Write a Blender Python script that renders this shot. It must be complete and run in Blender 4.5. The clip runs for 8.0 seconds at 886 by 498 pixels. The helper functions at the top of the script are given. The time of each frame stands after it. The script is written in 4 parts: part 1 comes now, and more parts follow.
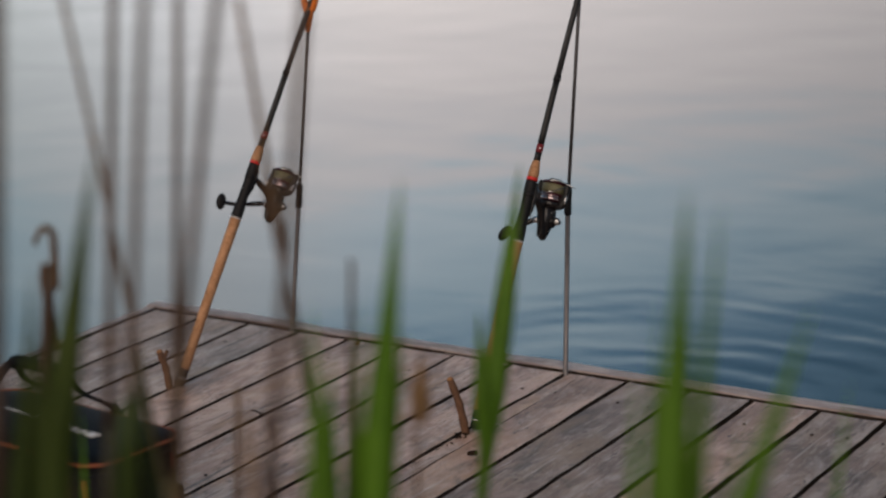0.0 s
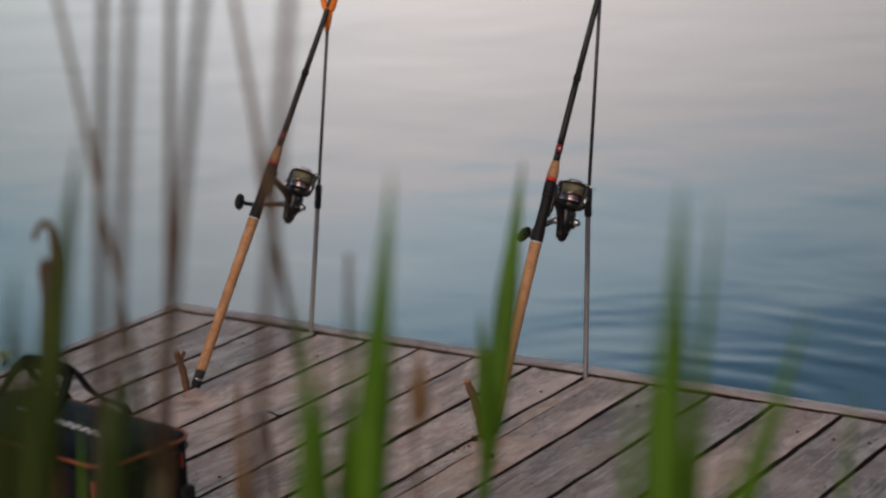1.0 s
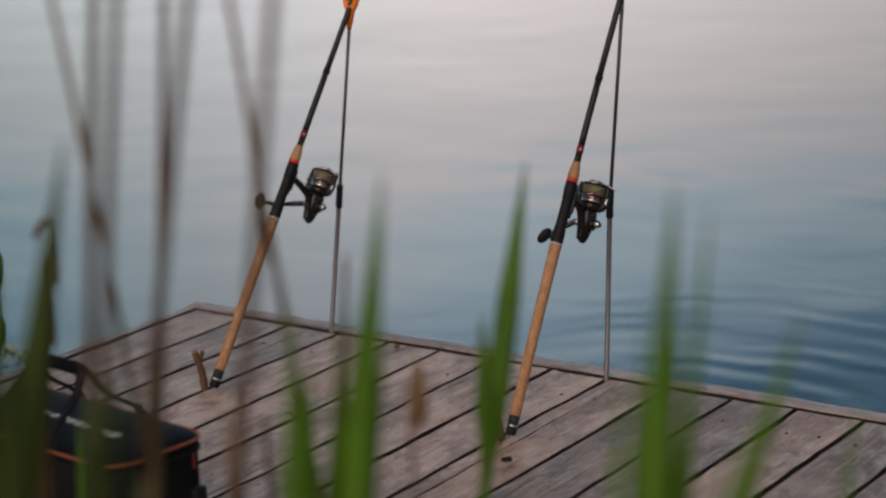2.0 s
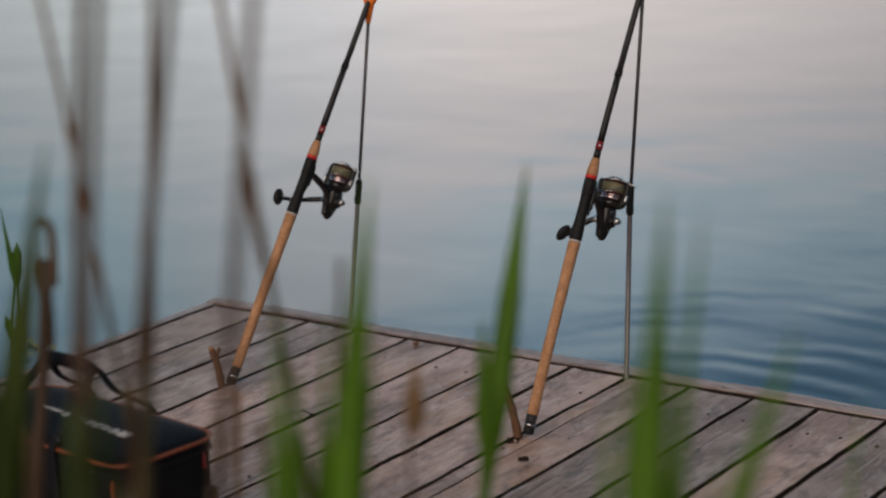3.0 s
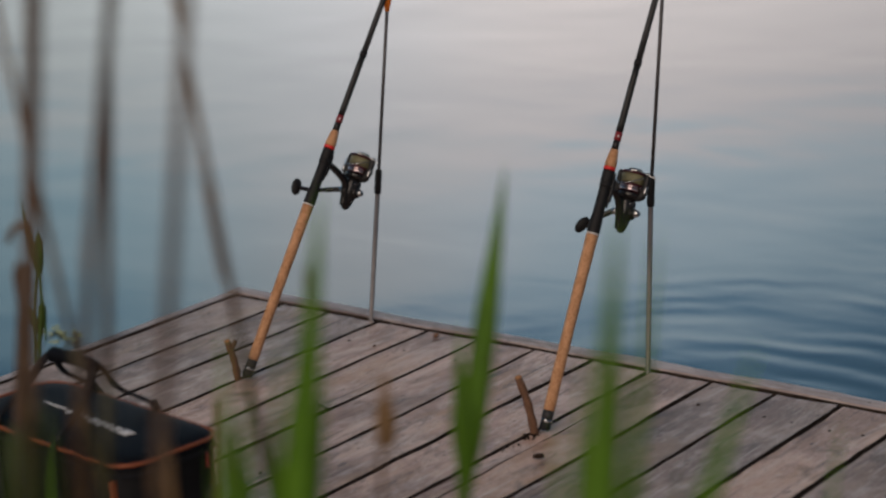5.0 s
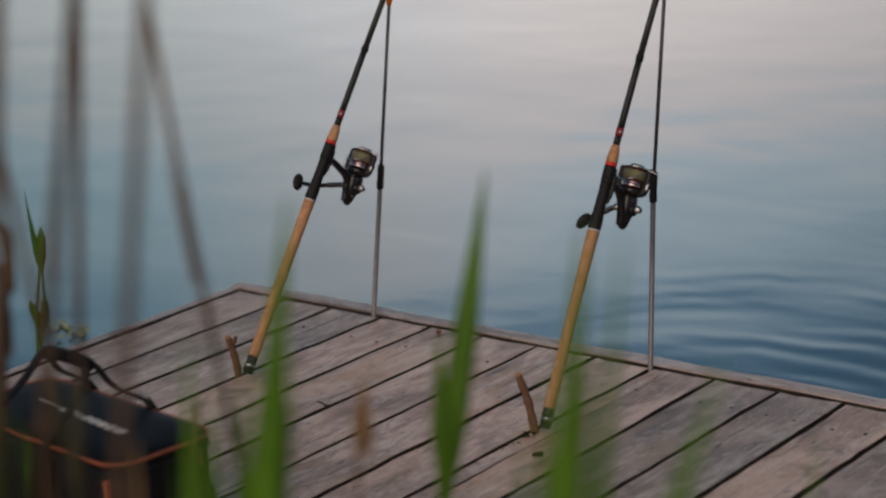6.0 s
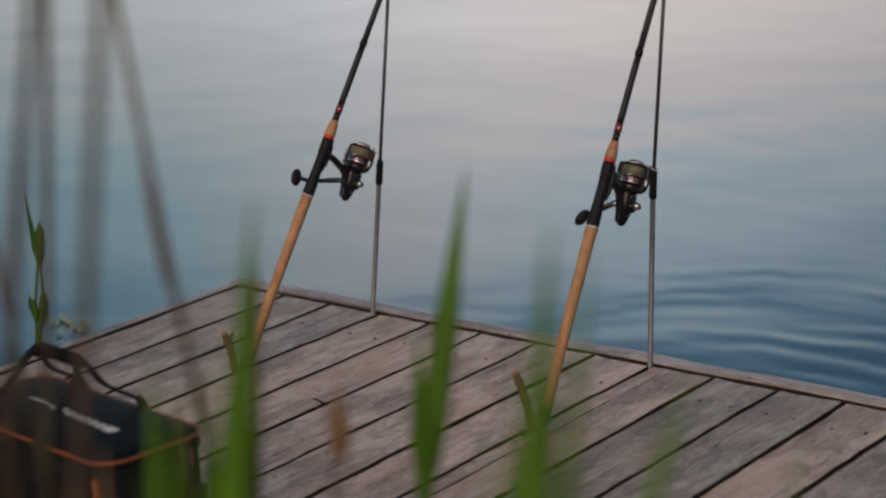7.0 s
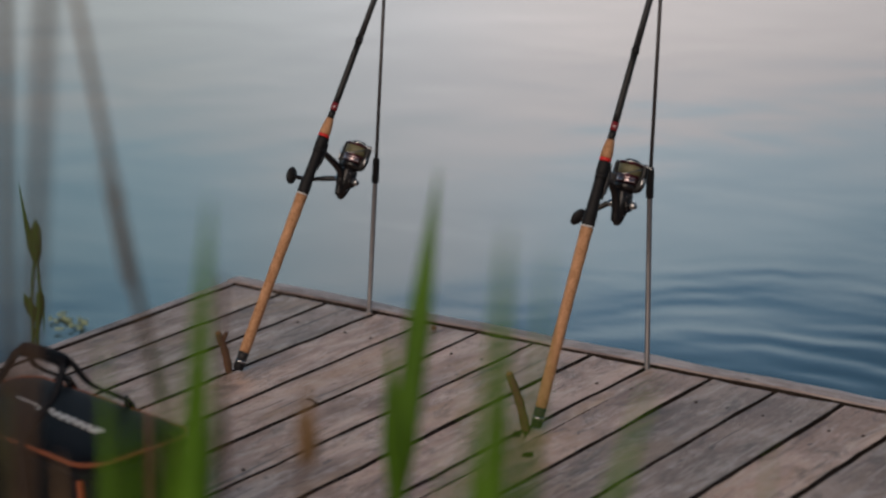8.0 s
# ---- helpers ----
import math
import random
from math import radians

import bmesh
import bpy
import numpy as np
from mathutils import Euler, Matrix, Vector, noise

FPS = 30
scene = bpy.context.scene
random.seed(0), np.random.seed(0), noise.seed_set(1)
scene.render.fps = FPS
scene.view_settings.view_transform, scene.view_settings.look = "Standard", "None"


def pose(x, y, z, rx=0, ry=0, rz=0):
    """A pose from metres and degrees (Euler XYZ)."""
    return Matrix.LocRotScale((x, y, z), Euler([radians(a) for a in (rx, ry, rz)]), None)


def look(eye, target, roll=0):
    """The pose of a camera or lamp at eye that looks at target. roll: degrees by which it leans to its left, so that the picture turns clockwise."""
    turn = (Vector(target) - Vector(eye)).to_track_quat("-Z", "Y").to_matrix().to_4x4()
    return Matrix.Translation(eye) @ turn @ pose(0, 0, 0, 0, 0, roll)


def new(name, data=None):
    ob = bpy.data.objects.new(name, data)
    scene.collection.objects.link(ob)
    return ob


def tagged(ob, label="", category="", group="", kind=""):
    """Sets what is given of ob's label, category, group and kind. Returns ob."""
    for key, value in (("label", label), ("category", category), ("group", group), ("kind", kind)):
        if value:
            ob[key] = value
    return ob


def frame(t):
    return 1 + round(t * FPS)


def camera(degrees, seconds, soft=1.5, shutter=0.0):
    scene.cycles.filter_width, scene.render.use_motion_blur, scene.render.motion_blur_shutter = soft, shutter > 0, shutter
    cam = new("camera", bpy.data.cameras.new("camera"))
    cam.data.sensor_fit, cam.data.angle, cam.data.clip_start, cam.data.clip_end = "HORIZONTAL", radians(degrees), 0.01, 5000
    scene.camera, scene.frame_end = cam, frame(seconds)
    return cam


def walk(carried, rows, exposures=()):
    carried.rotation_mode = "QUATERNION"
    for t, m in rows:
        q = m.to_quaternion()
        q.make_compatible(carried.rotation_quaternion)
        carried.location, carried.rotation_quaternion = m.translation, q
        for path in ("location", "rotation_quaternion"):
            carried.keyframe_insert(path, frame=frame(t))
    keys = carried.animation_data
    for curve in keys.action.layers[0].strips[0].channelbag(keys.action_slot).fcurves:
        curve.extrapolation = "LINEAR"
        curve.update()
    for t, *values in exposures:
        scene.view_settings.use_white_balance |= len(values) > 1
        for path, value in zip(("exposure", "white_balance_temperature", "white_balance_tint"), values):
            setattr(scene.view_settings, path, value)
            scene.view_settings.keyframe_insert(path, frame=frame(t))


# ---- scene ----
cam = camera(24.0, 8.0, soft=2.3)
PATH = [
    (0, (3.1771, -3.5972, 1.3507), (2.1155, -1.9787, 0.8474), -2.69),
    (0.5, (3.1829, -3.5717, 1.342), (2.1061, -1.9622, 0.8417), -2.69),
    (1, (3.1851, -3.5486, 1.3293), (2.0943, -1.9473, 0.8333), -2.72),
    (1.5, (3.192, -3.5275, 1.3205), (2.0861, -1.9358, 0.8274), -2.63),
    (3, (3.2028, -3.4485, 1.3202), (2.0544, -1.8895, 0.8194), -2.73),
    (3.5, (3.2034, -3.4241, 1.3198), (2.0442, -1.8743, 0.8157), -2.76),
    (4, (3.2089, -3.3981, 1.324), (2.0385, -1.8584, 0.8144), -2.91),
    (4.5, (3.2151, -3.372, 1.3268), (2.0351, -1.8414, 0.8121), -3.02),
    (6, (3.235, -3.3039, 1.3309), (2.0323, -1.7955, 0.8035), -3.2),
    (6.5, (3.2373, -3.2807, 1.3294), (2.0294, -1.7774, 0.7991), -3.21),
    (7, (3.239, -3.2583, 1.3272), (2.0265, -1.7599, 0.7939), -3.2),
    (7.5, (3.2422, -3.2361, 1.3237), (2.0254, -1.7413, 0.7898), -3.17),
    (8, (3.2452, -3.2081, 1.3203), (2.0227, -1.7187, 0.7847), -3.16),
]
walk(cam, [(t, look(e, g, r)) for t, e, g, r in PATH])
cam.data.dof.use_dof = True
cam.data.dof.focus_distance = 4.05
cam.data.dof.aperture_fstop = 2.7
cam.data.dof.aperture_blades = 9

# ---------------------------------------------------------------- light
world = bpy.data.worlds.new("dusk_sky")
scene.world = world
world.use_nodes = True
wn, wl = world.node_tree.nodes, world.node_tree.links
wn.clear()
w_out = wn.new("ShaderNodeOutputWorld")
w_bg = wn.new("ShaderNodeBackground")
w_sky = wn.new("ShaderNodeTexSky")
w_sky.sky_type = 'NISHITA'
w_sky.sun_disc = False
w_sky.sun_elevation = radians(6)
w_sky.sun_rotation = radians(166)
w_sky.air_density, w_sky.dust_density, w_sky.ozone_density = 1.0, 2.5, 1.5
w_hsv = wn.new("ShaderNodeHueSaturation")
w_hsv.inputs["Saturation"].default_value = 0.5
w_hsv.inputs["Value"].default_value = 1.0
# thin evening cloud: pinkish grey low down, blue grey higher up
w_geo = wn.new("ShaderNodeTexCoord")
w_sep = wn.new("ShaderNodeSeparateXYZ")
w_ramp = wn.new("ShaderNodeValToRGB")
el = w_ramp.color_ramp.elements
el[0].position, el[0].color = 0.0, (0.96, 0.87, 0.83, 1)
el[1].position, el[1].color = 1.0, (0.09, 0.13, 0.18, 1)
for at_z, c in ((0.188, (0.95, 0.875, 0.87)), (0.206, (0.90, 0.87, 0.895)), (0.220, (0.76, 0.87, 0.955)), (0.272, (0.65, 0.84, 0.97)), (0.288, (0.54, 0.75, 0.92)), (0.306, (0.27, 0.47, 0.68)), (0.36, (0.15, 0.31, 0.49)), (0.55, (0.13, 0.25, 0.39))):
    e = el.new(at_z); e.color = (*c, 1)
# long thin streaks of cloud bend the gradient a little
w_map = wn.new("ShaderNodeMapping"); w_map.inputs["Scale"].default_value = (1.3, 1.3, 11)
w_cloud = wn.new("ShaderNodeTexNoise"); w_cloud.inputs["Scale"].default_value = 2.2; w_cloud.inputs["Detail"].default_value = 3
w_lift = wn.new("ShaderNodeMath"); w_lift.operation = 'MULTIPLY_ADD'; w_lift.inputs[1].default_value = 0.07
w_off = wn.new("ShaderNodeMath"); w_off.operation = 'SUBTRACT'; w_off.inputs[1].default_value = 0.052
wl.new(w_geo.outputs["Generated"], w_map.inputs[0]); wl.new(w_map.outputs[0], w_cloud.inputs["Vector"])
wl.new(w_cloud.outputs[0], w_lift.inputs[0]); wl.new(w_sep.outputs["Z"], w_lift.inputs[2])
wl.new(w_lift.outputs[0], w_off.inputs[0])
# the afterglow is brightest over the open lake and falls off to both sides and inland
w_dot = wn.new("ShaderNodeVectorMath"); w_dot.operation = 'DOT_PRODUCT'
w_dot.inputs[1].default_value = (-0.60, 0.80, 0.0)
wl.new(w_geo.outputs["Generated"], w_dot.inputs[0])
w_az = wn.new("ShaderNodeMapRange"); w_az.interpolation_type = 'SMOOTHSTEP'
w_az.inputs["From Min"].default_value, w_az.inputs["From Max"].default_value = -0.3, 0.85
w_az.inputs["To Min"].default_value, w_az.inputs["To Max"].default_value = 0.42, 1.06
wl.new(w_dot.outputs["Value"], w_az.inputs["Value"])
w_lat = wn.new("ShaderNodeVectorMath"); w_lat.operation = 'DOT_PRODUCT'
w_lat.inputs[1].default_value = (0.80, 0.60, 0.0)
wl.new(w_geo.outputs["Generated"], w_lat.inputs[0])
w_abs = wn.new("ShaderNodeMath"); w_abs.operation = 'ABSOLUTE'
wl.new(w_lat.outputs["Value"], w_abs.inputs[0])
w_glow = wn.new("ShaderNodeMapRange"); w_glow.interpolation_type = 'SMOOTHSTEP'
w_glow.inputs["From Min"].default_value, w_glow.inputs["From Max"].default_value = 0.0, 0.44
w_glow.inputs["To Min"].default_value, w_glow.inputs["To Max"].default_value = 1.0, 0.46
wl.new(w_abs.outputs[0], w_glow.inputs["Value"])
w_both = wn.new("ShaderNodeMath"); w_both.operation = 'MULTIPLY'
wl.new(w_az.outputs[0], w_both.inputs[0]); wl.new(w_glow.outputs[0], w_both.inputs[1])
# a pale rosy cloud stands higher beside the middle of the glow
w_tower = wn.new("ShaderNodeMapRange"); w_tower.interpolation_type = 'SMOOTHSTEP'
w_tower.inputs["From Min"].default_value, w_tower.inputs["From Max"].default_value = 0.0, 0.12
w_tower.inputs["To Min"].default_value, w_tower.inputs["To Max"].default_value = 0.75, 0.0
w_left = wn.new("ShaderNodeMath"); w_left.operation = 'ADD'; w_left.inputs[1].default_value = 0.07
w_near = wn.new("ShaderNodeMath"); w_near.operation = 'ABSOLUTE'
wl.new(w_lat.outputs["Value"], w_left.inputs[0]); wl.new(w_left.outputs[0], w_near.inputs[0])
wl.new(w_near.outputs[0], w_tower.inputs["Value"])
w_high = wn.new("ShaderNodeMapRange"); w_high.interpolation_type = 'SMOOTHSTEP'
w_high.inputs["From Min"].default_value, w_high.inputs["From Max"].default_value = 0.27, 0.33
w_high.inputs["To Min"].default_value, w_high.inputs["To Max"].default_value = 1.0, 0.0
wl.new(w_sep.outputs["Z"], w_high.inputs["Value"])
w_cl = wn.new("ShaderNodeMath"); w_cl.operation = 'MULTIPLY'
wl.new(w_tower.outputs[0], w_cl.inputs[0]); wl.new(w_high.outputs[0], w_cl.inputs[1])
w_rosy = wn.new("ShaderNodeMix"); w_rosy.data_type = 'RGBA'
w_rosy.inputs[7].default_value = (0.93, 0.88, 0.90, 1)
wl.new(w_cl.outputs[0], w_rosy.inputs[0]); wl.new(w_ramp.outputs[0], w_rosy.inputs[6])
w_side = wn.new("ShaderNodeVectorMath"); w_side.operation = 'SCALE'
# and it turns bluer towards the side away from the afterglow
w_cool = wn.new("ShaderNodeMapRange"); w_cool.interpolation_type = 'SMOOTHSTEP'
w_cool.inputs["From Min"].default_value, w_cool.inputs["From Max"].default_value = 0.06, -0.21
wl.new(w_lat.outputs["Value"], w_cool.inputs["Value"])
w_blue = wn.new("ShaderNodeMix"); w_blue.data_type = 'RGBA'; w_blue.blend_type = 'MULTIPLY'
w_blue.inputs[7].default_value = (0.72, 0.84, 0.86, 1)
wl.new(w_cool.outputs[0], w_blue.inputs[0]); wl.new(w_rosy.outputs[2], w_blue.inputs[6])
wl.new(w_blue.outputs[2], w_side.inputs[0]); wl.new(w_both.outputs[0], w_side.inputs["Scale"])
w_mix = wn.new("ShaderNodeMix"); w_mix.data_type = 'RGBA'
w_mix.inputs[0].default_value = 0.96
w_mul = wn.new("ShaderNodeMix"); w_mul.data_type = 'RGBA'; w_mul.blend_type = 'MULTIPLY'
w_mul.inputs[0].default_value = 1.0
w_mul.inputs[7].default_value = (13, 13, 13, 1)
wl.new(w_sky.outputs[0], w_hsv.inputs["Color"])
wl.new(w_geo.outputs["Generated"], w_sep.inputs[0])
w_arch = wn.new("ShaderNodeMath"); w_arch.operation = 'MULTIPLY_ADD'; w_arch.inputs[1].default_value = 0.13
wl.new(w_abs.outputs[0], w_arch.inputs[0]); wl.new(w_off.outputs[0], w_arch.inputs[2])
wl.new(w_arch.outputs[0], w_ramp.inputs[0])
wl.new(w_side.outputs[0], w_mul.inputs[6])
wl.new(w_hsv.outputs[0], w_mix.inputs[6])
wl.new(w_mul.outputs[2], w_mix.inputs[7])
wl.new(w_mix.outputs[2], w_bg.inputs[0])
w_bg.inputs[1].default_value = 0.121
wl.new(w_bg.outputs[0], w_out.inputs[0])

sun = new("sun", bpy.data.lights.new("sun", 'SUN'))
sun.data.energy = 2.1
sun.data.angle = radians(60)
sun.data.color = (1.0, 0.80, 0.64)
sun.matrix_world = look((2, -8, 5), (0, 0, 0))


# ---------------------------------------------------------------- materials
def material(name, rough=0.6, metal=0.0, spec=0.5):
    m = bpy.data.materials.new(name)
    m.use_nodes = True
    b = m.node_tree.nodes["Principled BSDF"]
    b.inputs["Roughness"].default_value = rough
    b.inputs["Metallic"].default_value = metal
    b.inputs["Specular IOR Level"].default_value = spec
    return m, m.node_tree.nodes, m.node_tree.links, b


def rgba(c):
    return (c[0], c[1], c[2], 1)


def noisy(name, dark, light, scale=20.0, stretch=(1, 1, 1), rough=0.6, metal=0.0, bump=0.1, fine=8.0, spec=0.5, vary=0.0, space="Object"):
    """Two scales of noise between two colours, with relief."""
    m, n, l, b = material(name, rough, metal, spec)
    co = n.new("ShaderNodeTexCoord")
    mp = n.new("ShaderNodeMapping")
    mp.inputs["Scale"].default_value = stretch
    l.new(co.outputs[space], mp.inputs["Vector"])
    info = n.new("ShaderNodeObjectInfo")
    ad = n.new("ShaderNodeVectorMath"); ad.operation = 'ADD'
    sc = n.new("ShaderNodeVectorMath"); sc.operation = 'SCALE'
    sc.inputs[0].default_value = (7.3, 3.1, 5.7)
    l.new(info.outputs["Random"], sc.inputs["Scale"])
    l.new(mp.outputs[0], ad.inputs[0]); l.new(sc.outputs[0], ad.inputs[1])
    a = n.new("ShaderNodeTexNoise"); a.inputs["Scale"].default_value = scale; a.inputs["Detail"].default_value = 5
    f = n.new("ShaderNodeTexNoise"); f.inputs["Scale"].default_value = scale * fine; f.inputs["Detail"].default_value = 4
    l.new(ad.outputs[0], a.inputs["Vector"]); l.new(ad.outputs[0], f.inputs["Vector"])
    mx = n.new("ShaderNodeMath"); mx.operation = 'MULTIPLY_ADD'; mx.inputs[1].default_value = 0.5
    hf = n.new("ShaderNodeMath"); hf.operation = 'MULTIPLY'; hf.inputs[1].default_value = 0.5
    l.new(f.outputs[0], hf.inputs[0]); l.new(a.outputs[0], mx.inputs[0]); l.new(hf.outputs[0], mx.inputs[2])
    r = n.new("ShaderNodeValToRGB")
    r.color_ramp.elements[0].position, r.color_ramp.elements[0].color = 0.36, rgba(dark)
    r.color_ramp.elements[1].position, r.color_ramp.elements[1].color = 0.64, rgba(light)
    l.new(mx.outputs[0], r.inputs[0])
    hsv = n.new("ShaderNodeHueSaturation")
    mr = n.new("ShaderNodeMapRange")
    mr.inputs["To Min"].default_value, mr.inputs["To Max"].default_value = 1 - vary, 1 + vary
    l.new(info.outputs["Random"], mr.inputs["Value"]); l.new(mr.outputs[0], hsv.inputs["Value"])
    l.new(r.outputs[0], hsv.inputs["Color"])
    l.new(hsv.outputs[0], b.inputs["Base Color"])
    bp = n.new("ShaderNodeBump"); bp.inputs["Strength"].default_value = bump; bp.inputs["Distance"].default_value = 0.002
    l.new(mx.outputs[0], bp.inputs["Height"]); l.new(bp.outputs[0], b.inputs["Normal"])
    return m


def weathered_wood(name, along, tones):
    """Grey-brown weathered deck board; grain, cracks and stains run along one axis."""
    WOOD_A, WOOD_B, WOOD_C, WOOD_S, WOOD_O = tones
    m, n, l, b = material(name, 0.50, 0.0, 0.42)
    co = n.new("ShaderNodeTexCoord")
    info = n.new("ShaderNodeObjectInfo")
    sc = n.new("ShaderNodeVectorMath"); sc.operation = 'SCALE'; sc.inputs[0].default_value = (11.3, 17.1, 5.7)
    l.new(info.outputs["Random"], sc.inputs["Scale"])
    ad = n.new("ShaderNodeVectorMath"); ad.operation = 'ADD'
    l.new(co.outputs["Object"], ad.inputs[0]); l.new(sc.outputs[0], ad.inputs[1])

    def mapped(k):
        mp = n.new("ShaderNodeMapping"); mp.inputs["Scale"].default_value = k
        l.new(ad.outputs[0], mp.inputs["Vector"]); return mp.outputs[0]

    def stretchy(across, lengthwise):
        return (lengthwise, across, across) if along == "x" else (across, lengthwise, across)

    def tex(k, scale, detail=4, rough=0.6, dist=0.0):
        t = n.new("ShaderNodeTexNoise")
        t.inputs["Scale"].default_value, t.inputs["Detail"].default_value = scale, detail
        t.inputs["Roughness"].default_value, t.inputs["Distortion"].default_value = rough, dist
        l.new(mapped(k), t.inputs["Vector"]); return t.outputs[0]

    def ramp(src, stops):
        r = n.new("ShaderNodeValToRGB"); l.new(src, r.inputs[0])
        es = r.color_ramp.elements
        es[0].position, es[0].color = stops[0][0], rgba(stops[0][1])
        es[1].position, es[1].color = stops[-1][0], rgba(stops[-1][1])
        for p, c in stops[1:-1]:
            q = es.new(p); q.color = rgba(c)
        return r.outputs[0]

    def mix(fac, a, c, mode='MIX'):
        q = n.new("ShaderNodeMix"); q.data_type = 'RGBA'; q.blend_type = mode
        if isinstance(fac, float):
            q.inputs[0].default_value = fac
        else:
            l.new(fac, q.inputs[0])
        for s, v in ((q.inputs[6], a), (q.inputs[7], c)):
            if isinstance(v, tuple):
                s.default_value = rgba(v)
            else:
                l.new(v, s)
        return q.outputs[2]

    broad = ramp(tex(stretchy(1.0, 0.5), 8.5, 6, 0.66), [(0.36, WOOD_A), (0.49, WOOD_B), (0.60, WOOD_C)])
    grain = tex(stretchy(1.0, 0.085), 150, 6, 0.7, 0.4)
    col = mix(ramp(grain, [(0.36, (0, 0, 0)), (0.62, (1, 1, 1))]), mix(1.0, broad, (0.79, 0.765, 0.755), 'MULTIPLY'), broad)
    # silvered, ochre and grimy patches
    silver = ramp(tex(stretchy(1.0, 0.30), 21, 6, 0.75, 0.5), [(0.49, (0, 0, 0)), (0.62, (1, 1, 1))])
    col = mix(silver, col, mix(0.5, col, WOOD_S))
    ochre = ramp(tex(stretchy(1.0, 0.4), 6.5, 4, 0.65), [(0.53, (0, 0, 0)), (0.68, (1, 1, 1))])
    col = mix(ochre, col, mix(0.5, col, WOOD_O))
    grime = ramp(tex(stretchy(1.0, 0.40), 19, 6, 0.8, 0.7), [(0.37, (1, 1, 1)), (0.47, (0, 0, 0))])
    col = mix(grime, col, mix(0.55, col, (0.060, 0.044, 0.038)))
    # drying cracks and pale raised splinters along the grain
    crack = ramp(tex(stretchy(1.0, 0.030), 62, 5, 0.6, 1.0), [(0.345, (1, 1, 1)), (0.365, (0, 0, 0))])
    col = mix(crack, col, mix(0.7, col, (0.028, 0.020, 0.018)))
    hair = ramp(tex(stretchy(1.0, 0.020), 170, 4, 0.6, 0.8), [(0.36, (1, 1, 1)), (0.40, (0, 0, 0))])
    col = mix(hair, col, mix(0.22, col, (0.035, 0.026, 0.022)))
    sliver = ramp(tex(stretchy(1.0, 0.030), 75, 4, 0.55, 0.7), [(0.64, (0, 0, 0)), (0.68, (1, 1, 1))])
    col = mix(sliver, col, mix(0.34, col, (0.66, 0.58, 0.53)))
    specks = ramp(tex(stretchy(1.0, 0.55), 58, 3), [(0.665, (0, 0, 0)), (0.71, (1, 1, 1))])
    col = mix(specks, col, mix(0.75, col, (0.040, 0.028, 0.024)))
    pits = ramp(tex(stretchy(1.0, 0.35), 190, 3, 0.6), [(0.62, (0, 0, 0)), (0.70, (1, 1, 1))])
    col = mix(pits, col, mix(0.5, col, (0.05, 0.036, 0.03)))
    flecks = ramp(tex(stretchy(1.0, 0.14), 140, 3, 0.6), [(0.59, (0, 0, 0)), (0.67, (1, 1, 1))])
    col = mix(flecks, col, mix(0.24, col, (0.66, 0.58, 0.52)))
    hsv = n.new("ShaderNodeHueSaturation")
    mr = n.new("ShaderNodeMapRange"); mr.inputs["To Min"].default_value, mr.inputs["To Max"].default_value = 0.93, 1.19
    l.new(info.outputs["Random"], mr.inputs["Value"]); l.new(mr.outputs[0], hsv.inputs["Value"])
    l.new(col, hsv.inputs["Color"]); l.new(hsv.outputs[0], b.inputs["Base Color"])
    h = n.new("ShaderNodeMath"); h.operation = 'SUBTRACT'
    l.new(grain, h.inputs[0]); l.new(crack, h.inputs[1])
    bp = n.new("ShaderNodeBump"); bp.inputs["Strength"].default_value = 0.5; bp.inputs["Distance"].default_value = 0.003
    l.new(h.outputs[0], bp.inputs["Height"]); l.new(bp.outputs[0], b.inputs["Normal"])
    return m


WARM = ((0.235, 0.14, 0.104), (0.4, 0.253, 0.19), (0.59, 0.402, 0.322), (0.66, 0.52, 0.45), (0.47, 0.255, 0.11))
# lichen-grey boards, also darkened for the light that falls off towards the deck's sides
GREY = ((0.132, 0.086, 0.067), (0.238, 0.16, 0.127), (0.361, 0.258, 0.209), (0.528, 0.44, 0.387), (0.299, 0.189, 0.101))
EDGE = ((0.145, 0.110, 0.101), (0.240, 0.186, 0.172), (0.335, 0.270, 0.254), (0.50, 0.43, 0.41), (0.29, 0.218, 0.175))
wood_y = weathered_wood("weathered_deck_wood", "y", WARM)
wood_grey = weathered_wood("dimmed_lichen_grey_wood", "y", GREY)
wood_x = weathered_wood("weathered_edge_wood", "x", EDGE)
wood_side = weathered_wood("weathered_side_wood", "y", EDGE)
cork = noisy("cork", (0.29, 0.145, 0.07), (0.51, 0.285, 0.16), 75, (1, 1, 0.7), 0.8, bump=0.35, fine=3.5, spec=0.2)
blank = noisy("carbon_blank", (0.006, 0.006, 0.007), (0.012, 0.012, 0.013), 90, spec=0.3, rough=0.45, bump=0.02)
blank_grey = noisy("grey_carbon_blank", (0.014, 0.014, 0.016), (0.030, 0.030, 0.033), 90, spec=0.3, rough=0.5, bump=0.02)
rubber = noisy("black_rubber", (0.005, 0.005, 0.006), (0.011, 0.011, 0.013), 120, spec=0.25, rough=0.65, bump=0.1)
red = noisy("red_trim", (0.45, 0.012, 0.014), (0.62, 0.025, 0.022), 60, rough=0.35, bump=0.02)
maroon = noisy("maroon_thread", (0.12, 0.008, 0.014), (0.22, 0.014, 0.022), 200, (1, 1, 6), 0.4, bump=0.2)
white = noisy("white_print", (0.52, 0.51, 0.52), (0.68, 0.67, 0.68), 60, rough=0.5, bump=0.02)
steel = noisy("dull_steel", (0.13, 0.118, 0.122), (0.23, 0.212, 0.215), 70, (1, 1, 0.1), 0.5, 0.7, bump=0.05)
